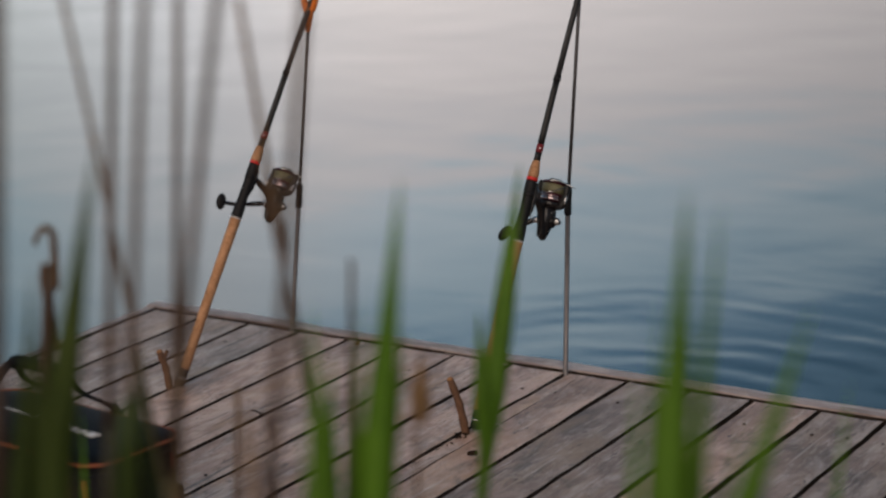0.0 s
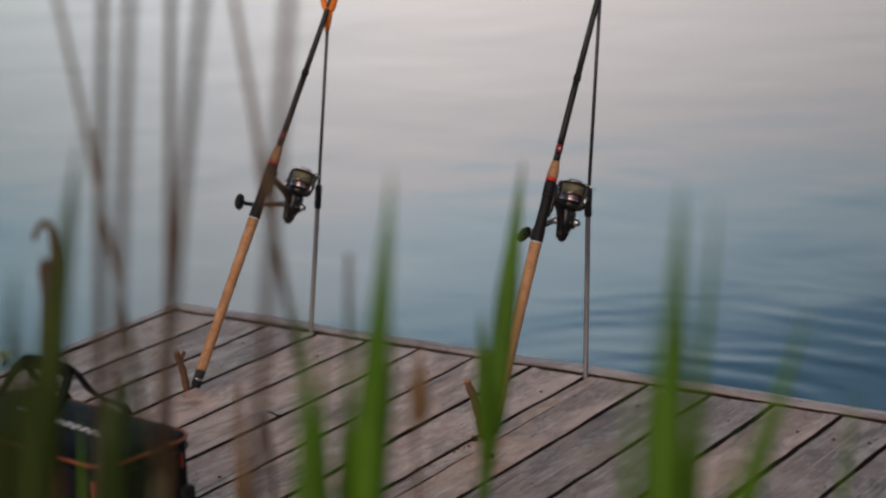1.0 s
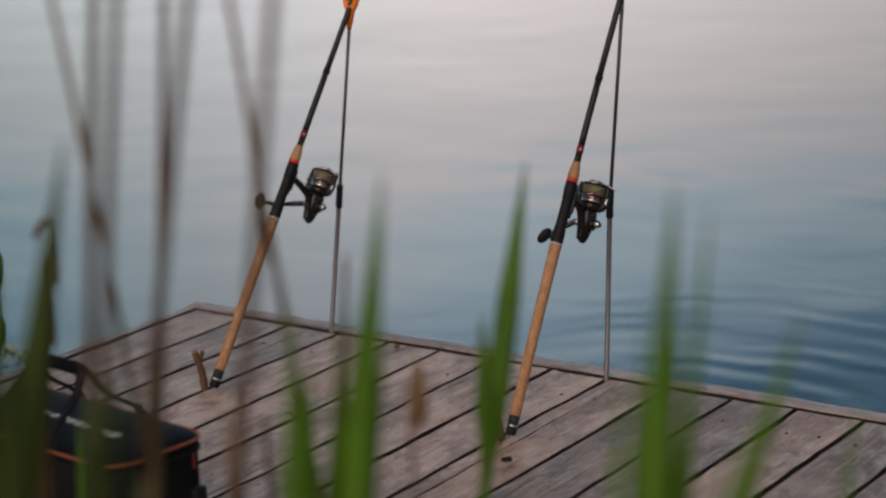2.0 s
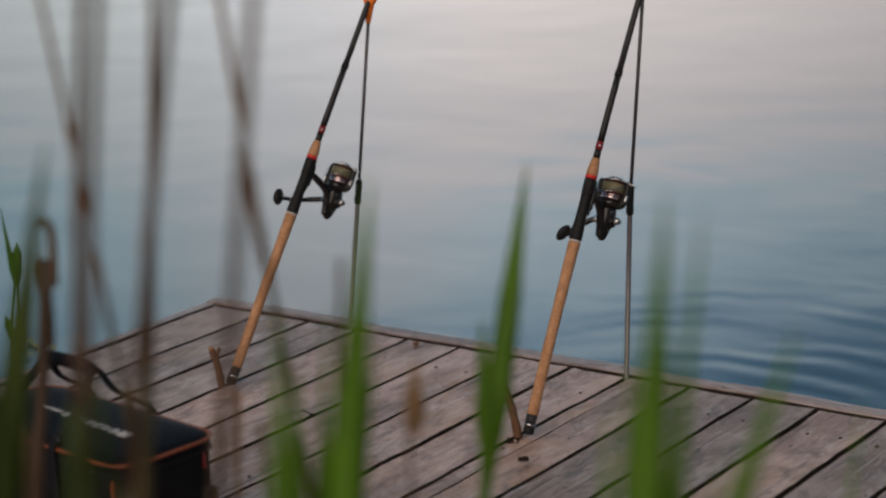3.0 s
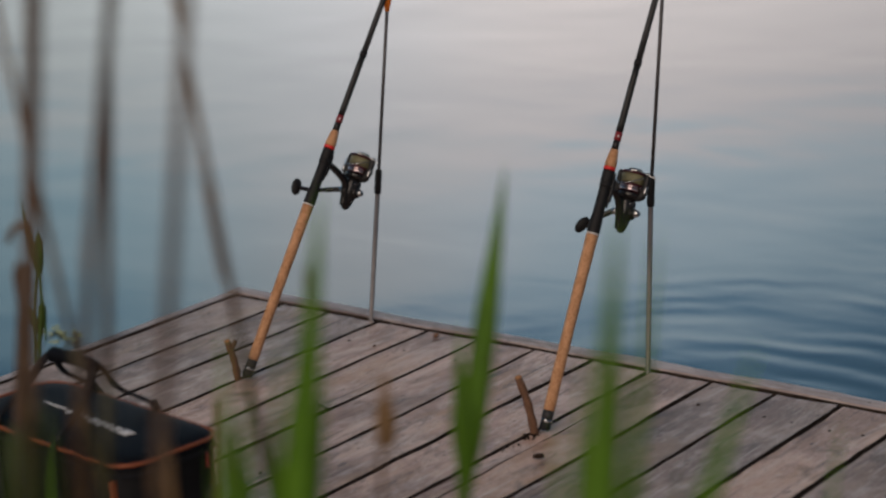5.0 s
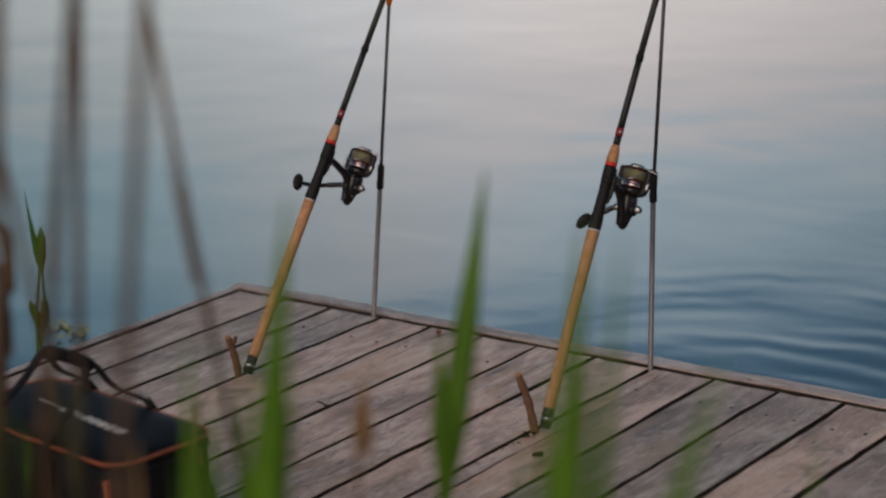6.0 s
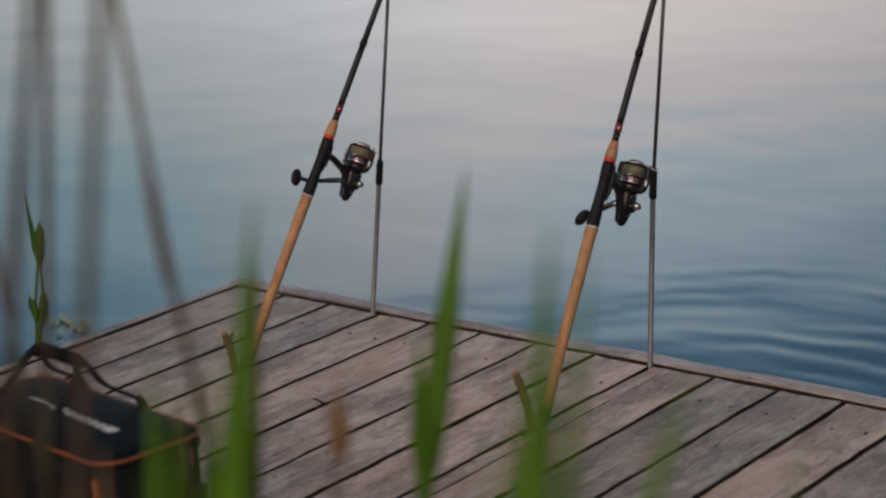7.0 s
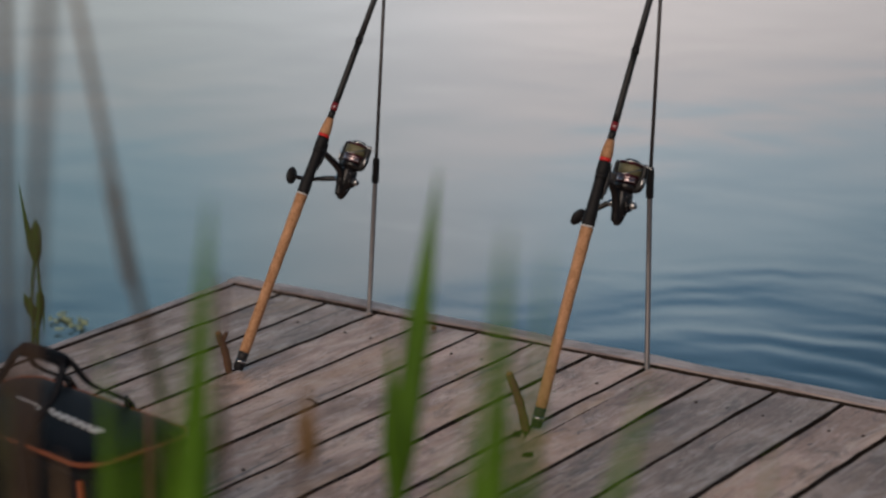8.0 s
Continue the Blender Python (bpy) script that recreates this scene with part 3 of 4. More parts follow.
# in the rod's frame z runs to the tip, x to the crank's side, -y down to the reel
def build_reel(parent, yc, lift, knob, knob_turn, spool_metal, body_metal):
    """A fixed-spool reel under the rod: stem, gear case, rotor, spool with line, bail and crank."""
    reel = parent
    z0 = 0.452 + lift
    part("reel_foot", tube(smooth_path([(0, -0.013, z0 - 0.032), (0, -0.0155, z0 - 0.012), (0, -0.0155, z0 + 0.014), (0, -0.013, z0 + 0.034)]), [0.003] * 4 + [0.005] * 11 + [0.003] * 4, 10), gunmetal, reel)
    part("reel_stem", tube(smooth_path([(0, -0.015, z0 + 0.004), (0, -0.030, z0 + 0.002), (0, yc + 0.030, z0 - 0.012), (0, yc + 0.016, z0 - 0.034), (0, yc + 0.007, z0 - 0.058)], 6), [0.0062 + 0.0001 * i for i in range(25)], 12), gunmetal, reel)
    here = Matrix.Translation((0, yc, z0))
    wide = here @ Matrix.Diagonal((1.14, 1.14, 0.95, 1))
    body = part("gear_case", lathe([(0.001, -0.068), (0.005, -0.067), (0.0085, -0.063), (0.0110, -0.056), (0.0140, -0.044), (0.0172, -0.030), (0.0188, -0.016), (0.0175, -0.005), (0.015, 0.002)], 24, here @ Matrix.Diagonal((0.88, 1.06, 0.97, 1))), body_metal, reel)
    part("side_plate", lathe([(0.012, 0.0), (0.0118, 0.003), (0.0095, 0.0045), (0.003, 0.005)], 22, Matrix.Translation((-0.0135, yc - 0.002, z0 - 0.026)) @ Matrix.Rotation(radians(-90), 4, 'Y')), gunmetal, body, "dark side plate")
    part("axle_cap", lathe([(0.0070, 0.0), (0.0078, 0.004), (0.0066, 0.010), (0.0052, 0.0125), (0.002, 0.0130)], 18, Matrix.Translation((-0.0175, yc - 0.002, z0 - 0.024)) @ Matrix.Rotation(radians(-90), 4, 'Y')), chrome, body, "polished axle cap")
    for zz, yy in ((-0.046, 0.004), (-0.010, 0.010)):
        part("screw", lathe([(0.0019, 0.0), (0.0019, 0.0012), (0.0008, 0.0016)], 10, Matrix.Translation((-0.0128, yc + yy, z0 + zz)) @ Matrix.Rotation(radians(-90), 4, 'Y')), chrome, body)
    rotor = part("rotor", lathe([(0.010, -0.001), (0.019, 0.002), (0.0205, 0.007), (0.0205, 0.011), (0.0185, 0.013), (0.010, 0.014)], 24, wide), gunmetal, reel)
    for k in (-1, 1):
        arm = smooth_path([(k * 0.016, yc, z0 + 0.004), (k * 0.026, yc, z0 + 0.008), (k * 0.0305, yc, z0 + 0.026), (k * 0.0300, yc, z0 + 0.054)])
        part("rotor_arm", tube(arm, [0.0066] * 6 + [0.0074] * 7 + [0.0060] * 5 + [0.0035], 12), blank, rotor)
        part("arm_inlay", ball((k * 0.0350, yc + 0.0045, z0 + 0.020), 0.0055, (0.6, 0.7, 1.7)), chrome, rotor, "bright inlay on the rotor arm")
    bail = smooth_path([(0.0295, yc, z0 + 0.044), (0.026, yc + 0.018, z0 + 0.036), (0.010, yc + 0.033, z0 + 0.024), (-0.012, yc + 0.031, z0 + 0.028), (-0.027, yc + 0.014, z0 + 0.040), (-0.0305, yc, z0 + 0.046)])
    part("bail_wire", tube(bail, 0.0010, 8), chrome, rotor, "polished wire bail")
    part("line_roller", tube(smooth_path([(-0.004, yc + 0.029, z0 + 0.050), (-0.018, yc + 0.023, z0 + 0.053), (-0.034, yc + 0.009, z0 + 0.050), (-0.050, yc + 0.002, z0 + 0.046)], 4), [0.0018] * 5 + [0.0014] * 5 + [0.0010] * 3, 9), chrome, rotor, "polished line roller")
    spool = part("spool", lathe([(0.010, 0.014), (0.0172, 0.0145), (0.0185, 0.017), (0.0185, 0.0262), (0.0205, 0.0275), (0.0208, 0.0290), (0.0185, 0.0305), (0.0178, 0.032), (0.0182, 0.0495), (0.0213, 0.0515), (0.0222, 0.0535), (0.0205, 0.0555), (0.012, 0.057), (0.006, 0.058)], 28, wide), spool_metal, reel)
    part("skirt_band", lathe([(0.0187, 0.0160), (0.0193, 0.0166), (0.0193, 0.0216), (0.0187, 0.0222)], 28, wide), rose_metal, spool, "bright band round the spool skirt")
    part("skirt_band", lathe([(0.0187, 0.0232), (0.0190, 0.0236), (0.0190, 0.0256), (0.0187, 0.0260)], 28, wide), rose_metal, spool)
    part("fishing_line", lathe([(0.0180, 0.0312), (0.0198, 0.0325), (0.0204, 0.0485), (0.0186, 0.0502)], 28, wide), line_m, spool, "olive green line wound on the spool")
    part("drag_knob", lathe([(0.0118, 0.056), (0.0124, 0.0590), (0.0108, 0.0618), (0.003, 0.0625)], 20, wide), gunmetal, spool)
    # crank: a shaft out of the gear case, an arm and a flat paddle knob
    pz = z0 - 0.026
    hub = part("crank_hub", tube([(0.012, yc, pz), (0.026, yc, pz), (0.030, yc, pz)], [0.0085, 0.0072, 0.005], 14), chrome, reel)
    kx, ky, kz = knob
    arm = smooth_path([(0.026, yc, pz), (0.045, yc + (ky - yc) * 0.3, pz + (kz - pz) * 0.35), (0.066, ky - (ky - yc) * 0.15, kz - (kz - pz) * 0.15), (kx - 0.02, ky, kz), (kx - 0.006, ky, kz)])
    part("crank_arm", tube(arm, [0.0056] * 8 + [0.0046] * (len(arm) - 8), 10), gunmetal, hub)
    kb = ball((0, 0, 0), 0.0165, (0.55, 0.8, 1.1)); kb.transform(Matrix.Translation((kx, ky, kz)) @ Matrix.Rotation(radians(knob_turn), 4, 'Y'))
    part("crank_knob", kb, rubber, hub, "black rubber crank knob")


def build_rod(butt, rest, bend, yc, lift, knob, knob_turn, spool_metal, body_metal, label):
    m = between(butt, rest)
    rod = thing("fishing_rod", label, "fishing rod", "rods on the dock", at=m)

    def at(z):
        """The axis, very slightly bowed sideways."""
        t = max(0.0, min(1.0, z / 0.85))
        k = 4 * t * (1 - t) if z < 0.85 else -(z - 0.85) * 1.2
        return Vector((bend[0] * k, bend[1] * k, z))

    def run(z0, z1, r0, r1, n=8, seg=16):
        return tube([at(z0 + (z1 - z0) * i / n) for i in range(n + 1)], [r0 + (r1 - r0) * i / n for i in range(n + 1)], seg)

    part("butt_cap", tube([at(-0.007), at(-0.004), at(0.004), at(0.008)], [0.008, 0.0102, 0.0106, 0.0100], 18), rubber, rod, "black rubber butt cap")
    part("butt_ring", run(0.0078, 0.013, 0.0109, 0.0109, 2, 18), chrome, rod, "bright metal ring")
    part("butt_band", run(0.013, 0.030, 0.0102, 0.0108, 2, 18), blank_grey, rod)
    grip_pts = [0.030 + 0.334 * i / 26 for i in range(27)]
    grip_r = [0.0109 + 0.0008 * i / 26 - 0.0008 * math.sin(math.pi * i / 26) - (0.0005 if i % 4 == 0 else 0) for i in range(27)]
    part("rear_grip", tube([at(z) for z in grip_pts], grip_r, 20), cork, rod, "natural cork rear grip")
    part("grip_ring", run(0.365, 0.3672, 0.0123, 0.0123, 1, 18), white, rod)
    zs = [0.367, 0.372, 0.392, 0.398, 0.43, 0.455, 0.463, 0.466, 0.484, 0.488]
    rs = [0.0116, 0.0122, 0.0119, 0.0107, 0.0100, 0.0100, 0.0103, 0.0114, 0.0112, 0.0106]
    part("reel_seat", tube([at(z) for z in zs], rs, 20), rubber, rod, "black reel seat")
    part("red_ring", run(0.488, 0.494, 0.0115, 0.0113, 1, 18), red, rod, "red trim ring")
    zs = [0.494, 0.5, 0.513, 0.524, 0.528]
    rs = [0.0109, 0.0112, 0.0098, 0.0080, 0.0070]
    part("fore_grip", tube([at(z) for z in zs], rs, 18), cork, rod, "short cork fore grip")
    part("blank_base", run(0.528, 0.545, 0.0068, 0.0066, 2), blank, rod)
    part("red_wrap", run(0.545, 0.561, 0.0071, 0.0071, 2), maroon, rod, "dark red thread wrap")
    part("white_mark", ball(at(0.5525) + Vector((-0.0040, 0.0052, 0)), 0.0022, (0.8, 0.6, 0.9)), white, rod)
    part("blank_lower", run(0.561, 0.69, 0.0067, 0.0064, 6), blank, rod)
    part("ferrule", run(0.69, 0.702, 0.0075, 0.0072, 2), rubber, rod)
    part("blank_upper", run(0.702, 2.9, 0.0062, 0.0016, 30, 12), blank_grey, rod, "dark grey tapered upper blank")
    part("seat_hood", run(0.455, 0.465, 0.0110, 0.0110, 2, 18), rubber, rod)
    build_reel(rod, yc, lift, knob, knob_turn, spool_metal, body_metal)
    return rod


BUTT_1, REST_1 = (0.4333, -0.4395, 0.0116), (0.514, -0.012, 0.745)
BUTT_2, REST_2 = (1.1382, -0.4042, 0.0126), (1.182, -0.012, 0.820)
build_rod(BUTT_1, REST_1, (0.001, 0.0), -0.108, 0.003, (0.112, -0.070, 0.405), 10, plum, gunmetal, "black feeder rod with cork grips leaning on its bank stick")
build_rod(BUTT_2, REST_2, (0.005, 0.0), -0.081, 0.0, (0.080, -0.072, 0.387), -30, plum, gunmetal, "black feeder rod with cork grips and a dark reel")


def build_stick(foot, top, sleeve, head, neck=0.058, kink=0.0):
    """A stick in two tubes that meet, not quite in line, in a clamp."""
    foot, top = Vector(foot), Vector(top)
    m = between(foot, top)
    length = (top - foot).length
    stick = thing("bank_stick", "thin steel bank stick standing at the dock's far edge", "bank stick", "bank sticks", at=m)
    mid = (sleeve[0] + sleeve[1]) / 2

    def off(z):
        return Vector((kink * (z / mid if z < mid else (length - z) / (length - mid)), 0, z))

    part("lower_tube", tube([off(-0.7), off(-0.68), off(sleeve[0])], [0.002, 0.0052, 0.0052], 14), steel, stick)
    sl = [(0.005, sleeve[0] - 0.002), (0.0074, sleeve[0]), (0.0078, sleeve[0] + 0.012), (0.0072, sleeve[0] + 0.018), (0.0074, sleeve[1] - 0.006), (0.0066, sleeve[1]), (0.004, sleeve[1] + 0.003)]
    part("clamp", tube([off(z) for r, z in sl], [r for r, z in sl], 16), rubber, stick, "black plastic clamp sleeve")
    part("upper_tube", tube([off(sleeve[1]), off(length - neck + 0.01)], 0.0036, 12), steel_dark, stick, "dull dark upper tube")
    # forked head that holds the rod
    rest = part("rod_rest", tube([(0, 0, length - neck), (0, 0, length - neck * 0.78), (0, 0, length - neck * 0.4), (0, 0, length - 0.005)], [0.0045, 0.0068, 0.0098, 0.0115], 16), head, stick)
    for s in (-1, 1):
        prong = smooth_path([(0, 0, length - 0.014), (s * 0.009, 0, length - 0.006), (s * 0.016, 0, length + 0.014), (s * 0.022, 0, length + 0.045)])
        part("prong", tube(prong, [0.0088 - 0.0002 * i for i in range(19)], 10), head, rest)
    return stick


build_stick((0.402, -0.006, 0.0), (0.512, -0.012, 0.745), (0.296, 0.347), orange)
build_stick((1.1145, -0.010, 0.0), (1.178, -0.012, 0.820), (0.340, 0.397), rubber, 0.020, 0.0095)


# ---------------------------------------------------------------- twig pegs behind the butts
def build_peg(base, tip, fork, label):
    peg = thing("twig_peg", label, "twig peg", "twig pegs")
    b, t = Vector(base), Vector(tip)
    pts = smooth_path([b - Vector((0, 0, 0.06)), b, b.lerp(t, 0.5) + Vector((0.004, 0, 0.003)), t], 6)
    part("stem", tube(pts, [0.0085 - 0.00008 * i + 0.0008 * math.sin(i * 1.7) for i in range(len(pts))], 10), bark, peg)
    part("cut_end", tube([t, t + (t - b).normalized() * 0.004], [0.0068, 0.005], 10), bare, peg)
    if fork:
        f0 = b.lerp(t, 0.72)
        f1 = f0 + Vector(fork)
        part("side_shoot", tube([f0, f0.lerp(f1, 0.5), f1], [0.006, 0.005, 0.004], 8), bark, peg)
    return peg


build_peg((0.413, -0.448, 0.0), (0.401, -0.457, 0.080), (0.010, 0.008, 0.024), "short forked brown twig peg wedged between planks")
build_peg((1.124, -0.419, 0.0), (1.104, -0.433, 0.110), None, "short leaning brown twig peg wedged between planks")


# damp soil packed round the pegs, with crumbs along the joint
def build_clump(x, y, seed):
    rnd = random.Random(seed)
    clump = thing("soil_clump", "dark damp crumbs of soil packed at the peg's foot", "soil", at=pose(x, y, 0))
    bm = bmesh.new()
    for i in range(14):
        d, a = rnd.uniform(0, 0.017), rnd.uniform(0, 6.28)
        r = rnd.uniform(0.002, 0.0055) * (1 - 18 * d if d < 0.03 else 0.4)
        bmesh.ops.create_icosphere(bm, subdivisions=1, radius=max(r, 0.0015), matrix=Matrix.Translation((d * math.cos(a), 1.7 * d * math.sin(a), 0.001)) @ Matrix.Diagonal((1.2, 1, 0.6, 1)))
    for i in range(12):
        bmesh.ops.create_icosphere(bm, subdivisions=1, radius=rnd.uniform(0.0012, 0.0028), matrix=Matrix.Translation((rnd.uniform(-0.008, 0.006), -rnd.uniform(0.02, 0.12), 0.0005)) @ Matrix.Diagonal((1, 1.6, 0.6, 1)))
    part("crumbs", bm, dark_bark, clump)


build_clump(1.126, -0.424, 5)


# ---------------------------------------------------------------- tackle bag
def rounded_rect(hx, hy, r, n=8):
    pts = []
    for cx, cy, a0 in ((hx - r, hy - r, 0), (-hx + r, hy - r, 90), (-hx + r, -hy + r, 180), (hx - r, -hy + r, 270)):
        for i in range(n + 1):
            a = radians(a0 + 90 * i / n)
            pts.append((cx + r * math.cos(a), cy + r * math.sin(a)))
    return pts


def build_bag():
    bag = thing("tackle_bag", "dark navy padded tackle bag with orange piping, zipped shut", "bag", at=pose(BAG[0], BAG[1], 0, 0, 0, BAG[2]))
    hx, hy, h = BAG_HX, BAG_HY, BAG_H

    def sag(x, y):
        """The lid dips a little between its short ends."""
        return 0.004 * (x / hx) ** 2 * (x < 0) - 0.005 * (1 - (x / hx) ** 2)

    rim = rounded_rect(hx, hy, 0.046, 9)
    bm = bmesh.new()
    rings = []
    for z, k in ((0.003, 0.955), (0.012, 0.975), (0.06, 0.985), (0.13, 0.978), (h - 0.02, 0.985), (h - 0.008, 0.99)):
        rings.append([bm.verts.new((x * k, y * k, z + (sag(x, y) if z > 0.1 else 0) + 0.002 * noise.noise(Vector((x * 20, y * 20, z * 20))))) for x, y in rim])
    n = len(rim)
    for a, b in zip(rings, rings[1:]):
        for j in range(n):
            bm.faces.new((a[j], a[(j + 1) % n], b[(j + 1) % n], b[j]))
    bm.faces.new(rings[0][::-1])
    part("body", bm, fabric_dark, bag, "black fabric body")
    bm = bmesh.new()
    rings = []
    for k, dz in ((0.985, -0.012), (1.0, -0.006), (0.985, 0.001), (0.9, 0.008), (0.7, 0.013), (0.4, 0.015), (0.12, 0.016)):
        rings.append([bm.verts.new((x * k, y * k, h + dz + sag(x * k, y * k) + 0.0025 * noise.noise(Vector((x * k * 12, y * k * 12, 1))))) for x, y in rim])
    for a, b in zip(rings, rings[1:]):
        for j in range(n):
            bm.faces.new((a[j], a[(j + 1) % n], b[(j + 1) % n], b[j]))
    bm.faces.new(rings[-1])
    lid = part("lid", bm, fabric, bag, "navy padded lid")
    part("piping", tube([(x * 1.004, y * 1.004, h + 0.001 + sag(x, y)) for x, y in rim], 0.0026, 8, closed=True), piping_m, lid, "orange piping")
    part("zip_tape", tube([(x * 1.0, y * 1.0, h - 0.017 + sag(x, y)) for x, y in rim], 0.0022, 8, closed=True), webbing, bag)
    # plain light shapes of the print on the lid
    def on_lid(x, y):
        k = max(abs(x) / hx, abs(y) / hy)
        return h + 0.0165 + sag(x, y) - 0.003 * k
    widths = [0.056, 0.009, 0.011, 0.009, 0.012, 0.009, 0.011, 0.009, 0.020]
    x = -0.116
    for i, w in enumerate(widths):
        bm = bmesh.new()
        y = -0.002 - 0.05 * (x + 0.085)
        hh = 0.0016 if i == 0 else 0.0062 + 0.0006 * (i % 3)
        quad = [(x, y - hh), (x + w, y - hh), (x + w + 0.005, y + hh), (x + 0.005, y + hh)]
        vs = [bm.verts.new((a, b, on_lid(a, b) + 0.0012)) for a, b in quad]
        vt = [bm.verts.new((a, b, on_lid(a, b) - 0.002)) for a, b in quad]
        bm.faces.new(vs)
        for j in range(4):
            bm.faces.new((vs[j], vt[j], vt[(j + 1) % 4], vs[(j + 1) % 4]))
        part("print_bar", bm, white, lid, smooth=False)
        x += w + (0.012 if i == 0 else 0.0110)
    # carrying straps, joined at the top in a wrapped grip
    top = h + 0.102

    def strap(points, w=0.0062):
        c = smooth_path(points, 7)
        bm = bmesh.new()
        prev = None
        for i, p in enumerate(c):
            d = (c[min(i + 1, len(c) - 1)] - c[max(i - 1, 0)]).normalized()
            s = Vector((1, 0, 0)) - d * d.x
            if s.length < 0.35:
                s = Vector((0, 0, 1)) - d * d.z
            s.normalize(); nn = d.cross(s)
            row = [bm.verts.new(p + s * a * w + nn * b * 0.0028) for a, b in ((-1, -1), (1, -1), (1, 1), (-1, 1))]
            if prev:
                for j in range(4):
                    bm.faces.new((prev[j], prev[(j + 1) % 4], row[(j + 1) % 4], row[j]))
            else:
                bm.faces.new(row[::-1])
            prev = row
        bm.faces.new(prev)
        return bm

    gx, gg = -0.030, -0.024
    for s in (-1, 1):
        for e in (-1, 1):
            ex = gx + e * 0.078
            pts = [(gg + e * 0.04, s * 0.006, top), (gg + e * 0.062, s * 0.010, top - 0.008), (gx + e * 0.072, s * hy * 0.35, top - 0.045), (ex, s * hy * 0.8, h + 0.026), (ex, s * (hy + 0.004), h + 0.004), (ex, s * (hy + 0.005), h - 0.03), (ex, s * (hy + 0.003), 0.05)]
            part("strap", strap(pts), webbing, bag)
            part("strap_ring", tube([(ex + 0.009 * math.cos(a), s * hy * 0.97, h + 0.012 + 0.009 * math.sin(a)) for a in (math.pi * q / 6 for q in range(12))], 0.0018, 7, closed=True), gunmetal, bag)
    part("grip", tube(smooth_path([(gg - 0.060, 0, top - 0.007), (gg - 0.04, 0, top), (gg + 0.04, 0, top), (gg + 0.060, 0, top - 0.007)]), [0.008] + [0.0112] * 17 + [0.008], 14), fabric, bag, "padded wrap grip")
    tab = box(hx - 0.010, hx - 0.002, 0.060, 0.064, h - 0.046, h - 0.018, 0.0012)
    part("zip_pull", tab, maroon, bag, "dark red zip pull")
    part("buckle", box(hx - 0.014, hx + 0.006, 0.052, 0.078, h - 0.115, h - 0.078, 0.004), rubber, bag, "black side buckle")
    part("front_tab", box(0.180, 0.187, -hy - 0.003, -hy + 0.006, 0.06, 0.212, 0.001), piping_m, bag)
    return bag


BAG = (0.853, -1.246, -6.4)
BAG_HX, BAG_HY, BAG_H = 0.216, 0.098, 0.238
build_bag()


# ---------------------------------------------------------------- reeds
def blade_mesh(points, width, fold=0.35, twist=0.0, seed=0, face=(0.61, -0.79, 0), neck=None, tip=0.25):
    """A tapering leaf with a folded midrib along points."""
    c = smooth_path(points, 7)
    bm = bmesh.new()
    n = len(c)
    span = (c[-1] - c[0]).length
    f = Vector(face).normalized()
    prev = None
    for i, p in enumerate(c):
        u = i / (n - 1)
        d = (c[min(i + 1, n - 1)] - c[max(i - 1, 0)]).normalized()
        s = d.cross(f).normalized()
        a = twist * (u - 0.5)
        nn = s.cross(d)
        s = s * math.cos(a) + nn * math.sin(a); nn = s.cross(d)
        w = width * 0.5 * min(1.0, 0.4 + 2.0 * u, ((1 - u) * span / tip) ** 0.95) + 0.0003
        if neck:
            k = max(0.0, min(1.0, (u - neck[0]) / (neck[1] - neck[0])))
            w *= 0.42 + 0.58 * k * k * (3 - 2 * k)
        th = 0.0006
        row = [bm.verts.new(p - s * w + nn * w * fold), bm.verts.new(p + nn * th), bm.verts.new(p + s * w + nn * w * fold),
               bm.verts.new(p + s * w * 0.9 + nn * (w * fold - th)), bm.verts.new(p - nn * th), bm.verts.new(p - s * w * 0.9 + nn * (w * fold - th))]
        if prev:
            for j in range(6):
                bm.faces.new((prev[j], prev[(j + 1) % 6], row[(j + 1) % 6], row[j]))
        prev = row
    return bm


GROUND = -0.31


def reed_axis(x, y, lx, ly, top, low=GROUND, curl=(0, 0)):
    """Points of a reed that stands at x, y at 0.8 m and leans by lx, ly a metre; it straightens towards the root."""
    pts = []
    for i in range(9):
        z = low + (top - low) * i / 8
        k = z - 0.8
        if z < 0.45:
            k = -0.35 + 0.45 * (z - 0.45)
        u = max(0.0, (i - 5) / 3) ** 2
        pts.append(Vector((x + lx * k + curl[0] * u, y + ly * k + curl[1] * u, z)))
    return pts


# x, y at 0.8 m; lean a metre; tip height; width; extra leaves (start height, side step, tip height, width)
GREEN = [
    (2.238, -2.267, 0.067, 0.135, 0.985, 0.033, [(0.25, -0.046, 0.845, 0.030), (0.2, 0.014, 0.86, 0.018), (0.25, -0.024, 0.885, 0.018)]),
    (2.117, -1.862, 0.020, 0.265, 0.902, 0.0225, [(0.600, -0.026, 0.758, 0.023)]),
    (2.511, -2.286, 0.008, 0.160, 1.000, 0.033, [(0.1, 0.026, 0.985, 0.016), (0.1, 0.010, 0.90, 0.020), (0.1, -0.030, 0.865, 0.022), (0.2, -0.016, 0.92, 0.014)]),
    (2.570, -2.255, 0.285, 0.156, 0.915, 0.029, [(0.4, -0.020, 0.83, 0.016)]),
    (2.211, -2.322, -0.061, 0.121, 0.890, 0.024, [(0.3, 0.006, 0.83, 0.015), (0.3, -0.012, 0.80, 0.013)]),
]
